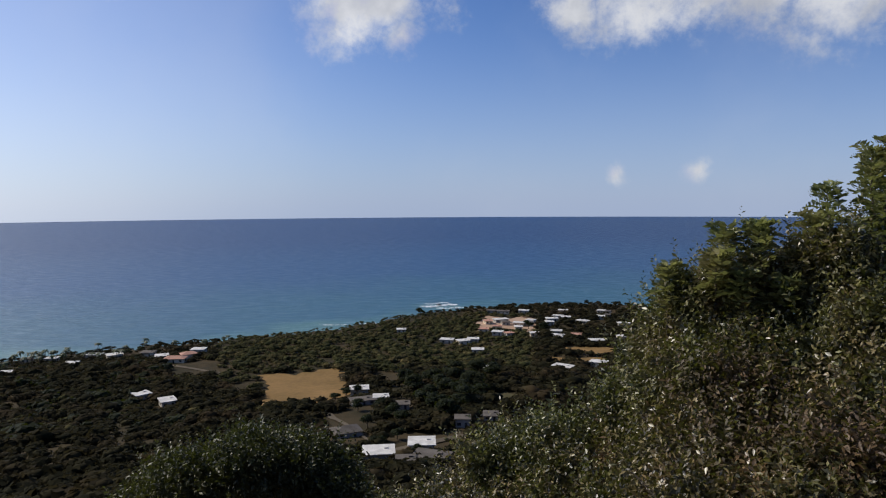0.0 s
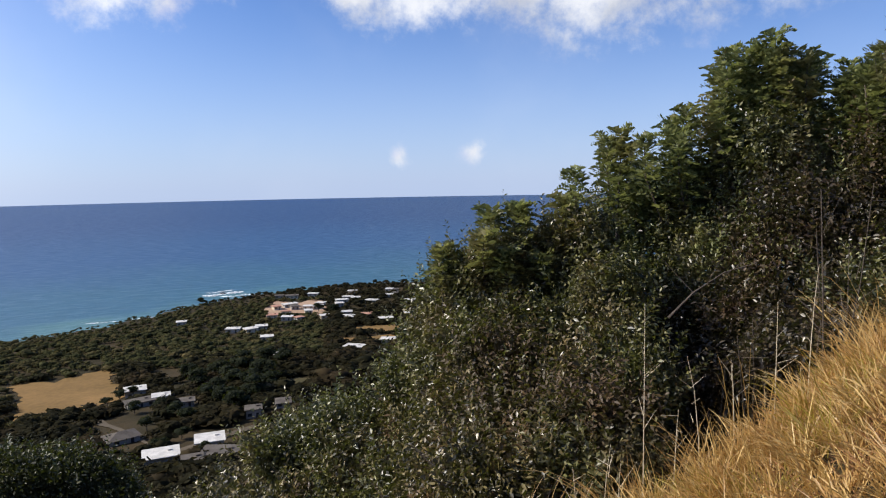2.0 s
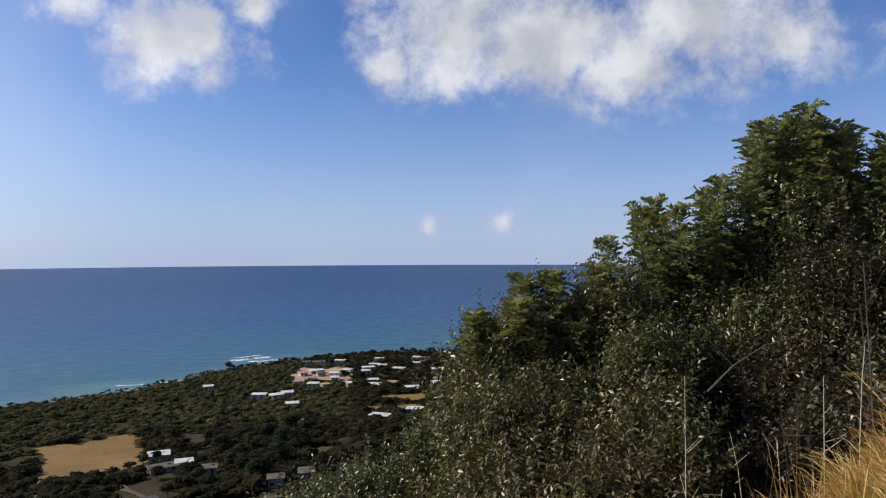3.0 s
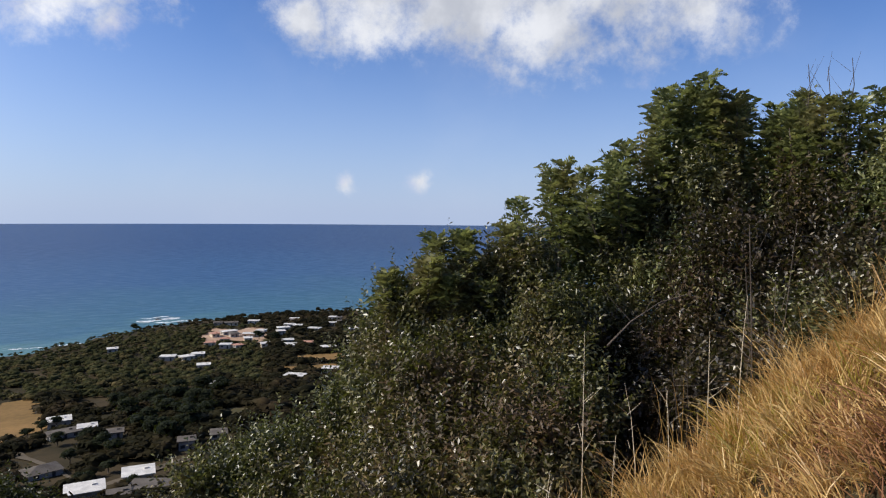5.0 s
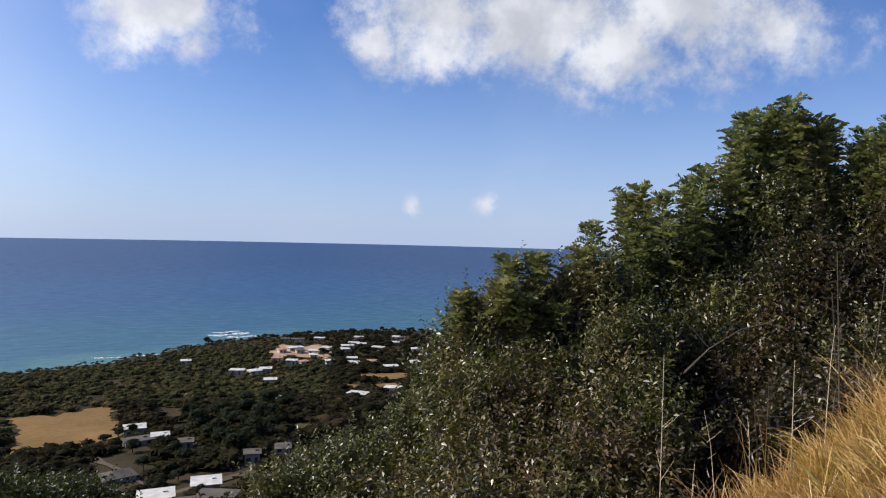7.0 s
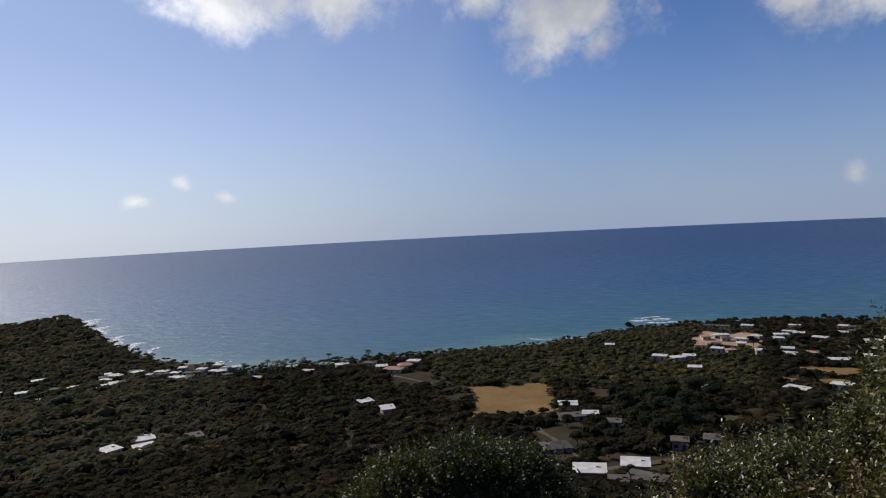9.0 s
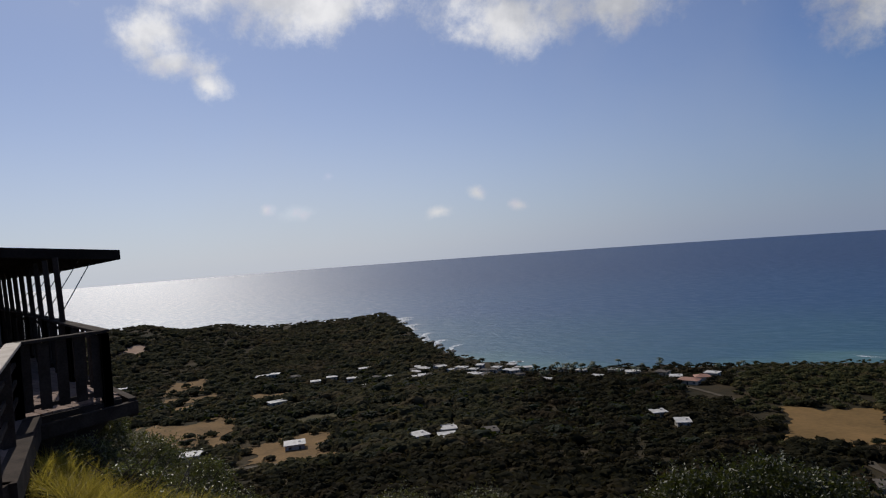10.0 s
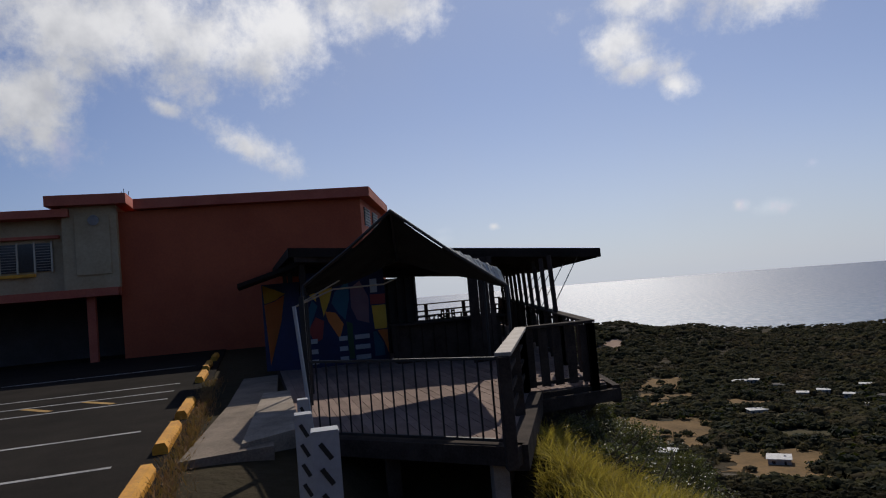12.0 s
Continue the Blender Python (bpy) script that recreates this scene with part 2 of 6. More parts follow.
STRAW = leaf_surface("golden dry grass", (0.4, 0.235, 0.07), (0.92, 0.67, 0.28), (0.46, 0.22, 0.065), 0.45, 0.35, 0.6, 0.5, (0.6, 0.4, 0.1))
GREENGRASS = leaf_surface("yellow green tussock grass", (0.2, 0.165, 0.025), (0.5, 0.4, 0.08), (0.36, 0.23, 0.05), 0.5, 0.5, 0.6, 0.3, (0.6, 0.48, 0.06))
THATCH = leaf_surface("reddish brown dead grass", (0.2, 0.08, 0.035), (0.4, 0.2, 0.08), (0.34, 0.2, 0.07), 0.8, 0.2, 0.8)
BARK = surface("grey brown bark", (0.045, 0.034, 0.025), (0.125, 0.098, 0.073), 0.3, 0.9, 0.004)
STALK = surface("pale dry stalk", (0.5, 0.41, 0.27), (0.75, 0.65, 0.47), 0.2, 0.8)
BROWNFIELD = surface("brown dry pasture", (0.11, 0.07, 0.03), (0.27, 0.165, 0.072), 22, 0.95, 0.05, spec=0.1)
FIELD = surface("tan dry field grass", (0.13, 0.083, 0.03), (0.25, 0.148, 0.058), 30, 0.95, 0.05, spec=0.1)
GREENFIELD = surface("dull green pasture", (0.045, 0.045, 0.02), (0.11, 0.08, 0.038), 30, 0.95, 0.05, spec=0.1)
BARE = surface("bare orange earth", (0.26, 0.15, 0.085), (0.44, 0.3, 0.2), 20, 0.95, 0.05)
TRACK = surface("pale dirt road", (0.075, 0.06, 0.042), (0.13, 0.105, 0.075), 8, 0.95, spec=0.1)
WHITEWALL = surface("white painted house wall", (0.28, 0.255, 0.215), (0.48, 0.44, 0.38), 3, 0.8)
CREAMWALL = surface("cream painted house wall", (0.5, 0.42, 0.3), (0.7, 0.6, 0.45), 3, 0.8)
GREYWALL = surface("weathered grey house wall", (0.22, 0.2, 0.18), (0.4, 0.37, 0.34), 3, 0.85)
WHITEROOF = surface("white sealed concrete roof", (0.34, 0.32, 0.29), (0.7, 0.665, 0.61), 3, 0.7)
GREYROOF = surface("grey weathered roof", (0.065, 0.055, 0.047), (0.15, 0.13, 0.11), 4, 0.9, spec=0.12)
REDROOF = surface("faded red roof", (0.3, 0.14, 0.09), (0.45, 0.24, 0.16), 4, 0.8)
PANE = surface("dark window glass", (0.02, 0.022, 0.025), (0.05, 0.055, 0.06), 1, 0.12, rough_vary=0.03)
FOAM = surface("white surf foam", (0.7, 0.74, 0.76), (0.92, 0.93, 0.93), 3, 0.8)
ROCK = surface("wet dark shore rock", (0.03, 0.028, 0.025), (0.1, 0.09, 0.08), 2, 0.6, 0.2)
ASPHALT = surface("worn asphalt", (0.012, 0.0098, 0.0078), (0.032, 0.026, 0.021), 1.8, 0.95, 0.004, fine=60, spec=0.05)
WHITELINE = surface("worn white road paint", (0.16, 0.15, 0.135), (0.5, 0.475, 0.44), 0.5, 0.7)
YELLOWLINE = surface("worn yellow road paint", (0.28, 0.15, 0.03), (0.55, 0.31, 0.06), 0.5, 0.7)
YELLOW = surface("chipped yellow kerb paint", (0.48, 0.2, 0.014), (0.86, 0.4, 0.03), 0.4, 0.7, 0.003)
CONCRETE = surface("stained concrete", (0.12, 0.09, 0.065), (0.3, 0.23, 0.165), 0.9, 0.9, 0.004, fine=30, spec=0.2)
DECKING = surface("sun bleached pinkish deck boards", (0.14, 0.092, 0.073), (0.34, 0.24, 0.19), 0.7, 0.9, 0.004, spec=0.15, per="object")
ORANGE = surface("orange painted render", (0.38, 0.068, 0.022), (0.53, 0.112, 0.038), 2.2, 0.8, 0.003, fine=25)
TRIMRED = surface("brick red painted trim", (0.42, 0.085, 0.042), (0.58, 0.145, 0.075), 1.0, 0.75)
CREAM = surface("cream painted render", (0.4, 0.275, 0.14), (0.55, 0.4, 0.235), 1.4, 0.8, 0.003)
# dimness of the recess and kiosk is put into this dark colour
SHADEWALL = surface("wall with shade in its dark colour", (0.05, 0.045, 0.04), (0.1, 0.09, 0.08), 1.0, 0.9)
DARKWOOD = surface("dark stained timber", (0.027, 0.02, 0.016), (0.08, 0.059, 0.046), 0.4, 0.9, 0.002, spec=0.08)
GREYWOOD = surface("bleached handrail timber", (0.22, 0.17, 0.13), (0.42, 0.34, 0.27), 0.25, 0.7, 0.002)
BLACKIRON = surface("black painted iron", (0.006, 0.006, 0.006), (0.02, 0.018, 0.016), 0.2, 0.55)
ROOFDARK = surface("dark brown roof boards", (0.016, 0.012, 0.01), (0.04, 0.029, 0.023), 0.8, 0.9, 0.003, spec=0.1)
TARP = surface("dark grey tarpaulin", (0.014, 0.0135, 0.0125), (0.036, 0.034, 0.031), 0.5, 0.8, 0.008, spec=0.15)
TARPEDGE = leaf_surface("silver backed tarpaulin", (0.8, 0.8, 0.78), (0.95, 0.95, 0.93), (0.85, 0.85, 0.83), 0.3, 0.75, 0.3, 0.5, (0.9, 0.9, 0.88))
WHITEPOST = surface("white powder coated steel", (0.34, 0.33, 0.32), (0.46, 0.45, 0.435), 0.4, 0.5)
ROPE = surface("frayed pale rope", (0.3, 0.24, 0.17), (0.5, 0.42, 0.3), 0.1, 0.9)
STEEL = surface("dull steel cable", (0.15, 0.15, 0.15), (0.3, 0.3, 0.3), 0.2, 0.4, metal=0.8)
PALECONC = surface("broken pale concrete", (0.17, 0.135, 0.1), (0.42, 0.34, 0.26), 0.5, 0.9, 0.006, fine=20, spec=0.2)
PAINTS = {"yellow": surface("yellow mural paint", (0.56, 0.31, 0.02), (0.72, 0.42, 0.045), 0.5, 0.7),
          "orange": surface("orange mural paint", (0.56, 0.15, 0.022), (0.68, 0.21, 0.04), 0.5, 0.7),
          "blue": surface("dark blue mural paint", (0.009, 0.014, 0.05), (0.013, 0.024, 0.08), 0.5, 0.7),
          "teal": surface("teal mural paint", (0.018, 0.090, 0.132), (0.030, 0.132, 0.180), 0.5, 0.7),
          "red": surface("red mural paint", (0.240, 0.030, 0.024), (0.300, 0.048, 0.036), 0.5, 0.7),
          "pink": surface("mauve mural paint", (0.168, 0.084, 0.096), (0.216, 0.120, 0.132), 0.5, 0.7),
          "white": surface("white mural paint", (0.360, 0.360, 0.372), (0.450, 0.450, 0.450), 0.5, 0.7),
          "green": surface("dark green mural paint", (0.02, 0.06, 0.022), (0.03, 0.085, 0.03), 0.5, 0.7)}

# ---- building blocks ----
LOT_Z = 107.95
ALONG, ACROSS = Vector((-0.991, -0.133, 0)), Vector((-0.133, 0.991, 0))


def at(s, n, h=0.0):
    """A place in the car park's own plan: s along the row of kerbs, n towards the sea, h above the asphalt."""
    return ALONG * s + ACROSS * n + Vector((0, 0, LOT_Z + h))


def polar(bearing, d, lift=0.0):
    a = radians(bearing)
    x, y = -math.sin(a) * d, math.cos(a) * d
    return Vector((x, y, float(ground_z(x, y)) + lift))


def thing(name, place, label, category, group="", kind=""):
    ob = new(name)
    ob.empty_display_size = 0.2
    ob.matrix_world = Matrix.Translation(place)
    return tagged(ob, label, category, group, kind)


def finish(name, bm, material, smooth_shade=False):
    bmesh.ops.recalc_face_normals(bm, faces=bm.faces)
    me = bpy.data.meshes.new(name)
    bm.to_mesh(me)
    bm.free()
    me.materials.append(material)
    if smooth_shade:
        me.shade_smooth()
    return me


def origin_of(ob):
    place = Vector((0, 0, 0))
    while ob:
        place += ob.location
        ob = ob.parent
    return place


def part(name, bm, material, parent=None, label="", smooth_shade=False):
    """Links a bmesh, given in world coordinates, as one mesh under its thing."""
    base = origin_of(parent)
    if parent:
        bmesh.ops.translate(bm, verts=bm.verts, vec=-base)
    ob = new(name, finish(name, bm, material, smooth_shade))
    if parent:
        ob.parent = parent
    return tagged(ob, label)


def piece(name, bm, material, label, category="", kind="", group=""):
    """A top-level thing of one mesh, with its origin at its base."""
    low = min((v.co for v in bm.verts), key=lambda c: c.z).z
    mid = sum((v.co for v in bm.verts), Vector()) / len(bm.verts)
    base = Vector((mid.x, mid.y, low))
    bmesh.ops.translate(bm, verts=bm.verts, vec=-base)
    ob = new(name, finish(name, bm, material))
    ob.location = base
    return tagged(ob, label, category, group, kind)


def beam(bm, p, q, wide, high, bevel=0.0, up=Vector((0, 0, 1))):
    """A squared timber from p to q."""
    p, q = Vector(p), Vector(q)
    along = (q - p).normalized()
    side = along.cross(up)
    side = side.normalized() if side.length > 1e-4 else Vector((1, 0, 0))
    top = side.cross(along).normalized()
    vs = [bm.verts.new(e + side * a * wide / 2 + top * b * high / 2) for e in (p, q) for a, b in ((-1, -1), (1, -1), (1, 1), (-1, 1))]
    fs = [bm.faces.new([vs[i] for i in f]) for f in ((0, 1, 2, 3), (4, 7, 6, 5), (0, 4, 5, 1), (1, 5, 6, 2), (2, 6, 7, 3), (3, 7, 4, 0))]
    if bevel:
        edges = {e for f in fs for e in f.edges}
        bmesh.ops.bevel(bm, geom=list(edges), offset=bevel, segments=1, affect="EDGES")
    return bm


def pipe(bm, points, radius, sides=7, taper=1.0):
    """A round bar through the points."""
    rings = []
    points = [Vector(p) for p in points]
    for i, p in enumerate(points):
        along = (points[min(i + 1, len(points) - 1)] - points[max(i - 1, 0)]).normalized()
        side = along.cross(Vector((0.31, 0.17, 0.93))).normalized()
        top = side.cross(along)
        r = radius * (1 + (taper - 1) * i / (len(points) - 1))
        rings.append([bm.verts.new(p + (side * math.cos(a) + top * math.sin(a)) * r) for a in (2 * math.pi * k / sides for k in range(sides))])
    for a, b in zip(rings, rings[1:]):
        for k in range(sides):
            bm.faces.new((a[k], a[(k + 1) % sides], b[(k + 1) % sides], b[k]))
    bm.faces.new(rings[0][::-1])
    bm.faces.new(rings[-1])
    return bm


def slab(bm, corners, thick):
    """A plate with the given upper outline and thickness downwards."""
    top = [bm.verts.new(c) for c in corners]
    low = [bm.verts.new(Vector(c) - Vector((0, 0, thick))) for c in corners]
    bm.faces.new(top)
    bm.faces.new(low[::-1])
    for i in range(len(top)):
        j = (i + 1) % len(top)
        bm.faces.new((top[i], low[i], low[j], top[j]))
    return bm


def block(bm, s0, s1, n0, n1, h0, h1, bevel=0.0):
    """A box in the car park's plan."""
    return beam(bm, at(s0, (n0 + n1) / 2, (h0 + h1) / 2), at(s1, (n0 + n1) / 2, (h0 + h1) / 2), abs(n1 - n0), h1 - h0, bevel)


def raw_mesh(name, verts, faces, material, smooth_shade=False):
    """A mesh from numpy arrays; all faces have the same number of corners."""
    me = bpy.data.meshes.new(name)
    verts, faces = np.asarray(verts, np.float32), np.asarray(faces, np.int32)
    k = faces.shape[1]
    me.vertices.add(len(verts))
    me.vertices.foreach_set("co", verts.ravel())
    me.loops.add(faces.size)
    me.loops.foreach_set("vertex_index", faces.ravel())
    me.polygons.add(len(faces))
    me.polygons.foreach_set("loop_start", np.arange(0, faces.size, k, dtype=np.int32))
    me.polygons.foreach_set("loop_total", np.full(len(faces), k, dtype=np.int32))
    me.update(calc_edges=True)
    me.materials.append(material)
    if smooth_shade:
        me.shade_smooth()
    return me


# ---- ground ----

BEARING = [-180, -90, -60, -14, -11, -3, 2, 9, 15, 21, 30, 34, 37, 41, 44.5, 46.9, 50, 60, 70, 90, 180]
COAST = [640, 640, 650, 700, 690, 668, 622, 566, 542, 528, 538, 536, 562, 604, 735, 1005, 1030, 985, 960, 960, 960]
RIDGE_B = [40, 44, 46.6, 47.7, 50.4, 54.8, 57.1, 61, 63.5, 64.8, 66.7, 69.5, 75, 100]
RIDGE_Z = [0, 2, 6, 13, 9, 12, 11, 26, 24, 27, 35, 32, 34, 36]
FALL_D = [0, 12, 30, 60, 100, 195, 300, 430, 520, 700, 1300]
FALL_Z = [106, 98, 86, 74, 60, 35, 22, 14, 9, 7, 6]


def smooth(a, b, v):
    k = np.clip((v - a) / (b - a), 0, 1)
    return k * k * (3 - 2 * k)


def ground_z(x, y):
    """Height of the ground: the hilltop shoulder, the slope below it, the coastal plain and the headland."""
    x, y = np.asarray(x, float), np.asarray(y, float)
    d = np.hypot(x, y)
    b = np.degrees(np.arctan2(-x, y))
    # hilltop shoulder with the bank on the right and the level ground of the car park
    top = np.where(x > 0, 108.35 + 0.5 * np.minimum(x, 4.6) + 0.3 * np.clip(x - 4.6, 0, 25), 107.9 + 0.45 * np.exp(np.minimum(x, 0) / 2.5))
    edge = 3.5 - 1.0 * smooth(0, 4, -x)
    lean = 0.505 - 0.465 * smooth(0, 3, -x)
    yy = np.maximum(y, 0)
    near = top - lean * np.minimum(yy, edge) - (0.95 - 0.3 * smooth(-1, 3, -x) + 0.3 * smooth(6, 11, -x)) * np.maximum(yy - edge, 0)
    near = near - 1.35 * np.exp(-(((x + 7.2) / 2.5) ** 2 + ((y - 1.0) / 1.4) ** 2)) - 0.6 * np.maximum(-x - 36, 0)
    near = near - 0.16 * smooth(0.5, 2.5, x)
    # the long slope, the plain and the ridge of the headland
    plain = np.interp(d, FALL_D, FALL_Z)
    ridge = np.interp(b, RIDGE_B, RIDGE_Z)
    crest = np.interp(b, [40, 47.5, 58, 100], [940, 975, 900, 880])
    plain = plain + np.maximum(ridge - plain, 0) * np.exp(-(((d - crest) / 150) ** 2)) * smooth(40, 46, b)
    plain = plain + 1.6 * np.sin(x / 47 + 1) * np.sin(y / 39) * smooth(80, 200, d)
    shore = np.interp(b, BEARING, COAST) + 5 * np.sin(b * 1.9) + 3 * np.sin(b * 5.1 + 1)
    plain = -4 + (plain + 4) * smooth(-12, 22, shore - d)
    return np.maximum(plain, near)

def build_land():
    b = np.concatenate([np.arange(-180, -70, 4.0), np.arange(-70, 112, 0.7), np.arange(112, 180, 4.0)])
    d = np.concatenate([[0.005, 0.5], np.geomspace(1.2, 1300, 190)])
    bb, dd = np.meshgrid(np.radians(b), d, indexing="ij")
    x, y = -np.sin(bb) * dd, np.cos(bb) * dd
    z = ground_z(x, y)
    verts = np.stack([x, y, z], -1).reshape(-1, 3)
    n, k = len(b), len(d)
    i, j = np.meshgrid(np.arange(n), np.arange(k - 1), indexing="ij")
    i2 = (i + 1) % n
    faces = np.stack([i * k + j, i * k + j + 1, i2 * k + j + 1, i2 * k + j], -1).reshape(-1, 4)[:, ::-1]
    ob = new("ground", raw_mesh("ground", verts, faces, LAND, True))
    tagged(ob, "dry scrubby hillside falling to a coastal plain and headland", "hillside", kind="structure")


def build_sea():
    b = np.arange(-180, 180, 2.0)
    d = np.concatenate([np.arange(400, 1300, 12.0), np.geomspace(1300, 4985, 40)])
    bb, dd = np.meshgrid(b, d, indexing="ij")
    a = np.radians(bb)
    verts = np.stack([-np.sin(a) * dd, np.cos(a) * dd, np.zeros_like(dd)], -1).reshape(-1, 3)
    n, k = len(b), len(d)
    i, j = np.meshgrid(np.arange(n), np.arange(k - 1), indexing="ij")
    i2 = (i + 1) % n
    faces = np.stack([i * k + j, i * k + j + 1, i2 * k + j + 1, i2 * k + j], -1).reshape(-1, 4)[:, ::-1]
    me = raw_mesh("water", verts, faces, SEA)
    off = np.clip((dd - np.interp(bb, [-180, -14, 2, 21, 36, 41, 46, 60, 180], [640, 700, 622, 528, 560, 600, 640, 660, 660])) / 1500, 0, 1)
    me.attributes.new("depth", "FLOAT", "POINT").data.foreach_set("value", off.astype(np.float32).ravel())
    tagged(new("water", me), "deep blue sea, turquoise towards the shore", "sea", kind="structure")


build_land()
build_sea()

# ---- fields, bare lots and tracks of the plain ----
CLEAR, MEADOWS = [], []  # bearing and distance ranges with no trees, and with few


def draped(name, material, b0, b1, d0, d1, label, skew=0.0, lift=0.35, step=4.0, wind=1.0, fan=0.0):
    """A sheet of another ground cover that follows the land, with uneven edges."""
    rnd = random.Random(name + label)
    ph = rnd.uniform(0, 6)
    nb, nd = max(2, int(radians(abs(b1 - b0)) * (d0 + d1) / 2 / step)), max(2, int((d1 - d0) / step))
    bm = bmesh.new()
    grid = []
    for i in range(nb + 1):
        row = []
        for j in range(nd + 1):
            u, v = i / nb, j / nd
            b = b0 + (b1 - b0) * u
            d = d0 + (d1 - d0) * v + skew * (u - 0.5) + fan * u * (1 - v)
            if d1 - d0 > 12:  # winding edges
                b += math.degrees(wind * 0.09 * (d1 - d0) * math.sin(v * 5 + ph) * (2 * u - 1) / d)
                d += wind * 0.13 * (d1 - d0) * math.sin(u * 7 + ph * 2) * (2 * v - 1)
            if i in (0, nb):
                b += math.degrees(rnd.uniform(-3, 3) / d)
            if j in (0, nd):
                d += rnd.uniform(-4, 4) if d1 - d0 > 20 else 0
            row.append(bm.verts.new(polar(b, d, lift)))
        grid.append(row)
    for i in range(nb):
        for j in range(nd):
            bm.faces.new((grid[i][j], grid[i + 1][j], grid[i + 1][j + 1], grid[i][j + 1]))
    me = finish(name, bm, material)
    MEADOWS.append((min(b0, b1), max(b0, b1), d0 + fan * 0.6 - abs(skew) / 2, d1 + abs(skew) / 2))
    return tagged(new(name, me), label, "field", kind="structure")


draped("field", FIELD, 15.9, 8.6, 268, 364, "fenced field of tan dry grass", wind=0.35, fan=34)
draped("field", GREENFIELD, -6.5, -2.4, 270, 292, "small dull green paddock among the trees")
draped("field", BARE, -8.2, -3.2, 512, 575, "bare orange building lot near the shore")
draped("field", FIELD, -14.5, -9.2, 386, 404, "long tan terrace above the houses")
draped("field", FIELD, -14.8, -10.0, 424, 446, "bare pale terrace between rows of houses")
draped("field", BROWNFIELD, 60.4, 66.6, 342, 424, "dry brown pasture on the plain")
draped("field", BROWNFIELD, 52.6, 60.2, 290, 344, "bare tan yard round a house")
draped("field", GREENFIELD, 66.0, 70.5, 335, 430, "dull green slope below the terrace")
draped("field", BROWNFIELD, 60.5, 65.5, 455, 490, "small brown clearing among trees")
draped("field", BROWNFIELD, 61.5, 66, 505, 535, "worn brown slope with scattered bushes")
draped("field", GREENFIELD, 52, 56, 372, 394, "dull green clearing beside the woods")
draped("field", BARE, 66.5, 68.5, 760, 800, "small bare patch on the headland slope")
draped("field", GREENFIELD, 54.5, 59, 425, 452, "clearing round a small house")
draped("field", BROWNFIELD, 62.2, 65.4, 560, 606, "brown clearing on the hillside")
draped("field", BROWNFIELD, 55.5, 59.5, 468, 508, "brown grazed clearing with scattered bushes")
draped("field", GREENFIELD, 67.5, 71, 470, 520, "dull green grazed slope")
draped("field", GREENFIELD, 44, 50, 385, 400, "narrow green clearing")
draped("road", TRACK, 50.8, 63, 284, 290, "pale dirt road along the plain", skew=14)
draped("road", TRACK, 6.4, 10.5, 232, 238, "pale dirt road between houses", skew=50)
draped("road", TRACK, -2.5, 5.5, 206, 211, "dirt lane between the nearest houses", skew=-24)
draped("road", TRACK, 19, 23, 395, 400, "dirt road to the shore houses", skew=40)


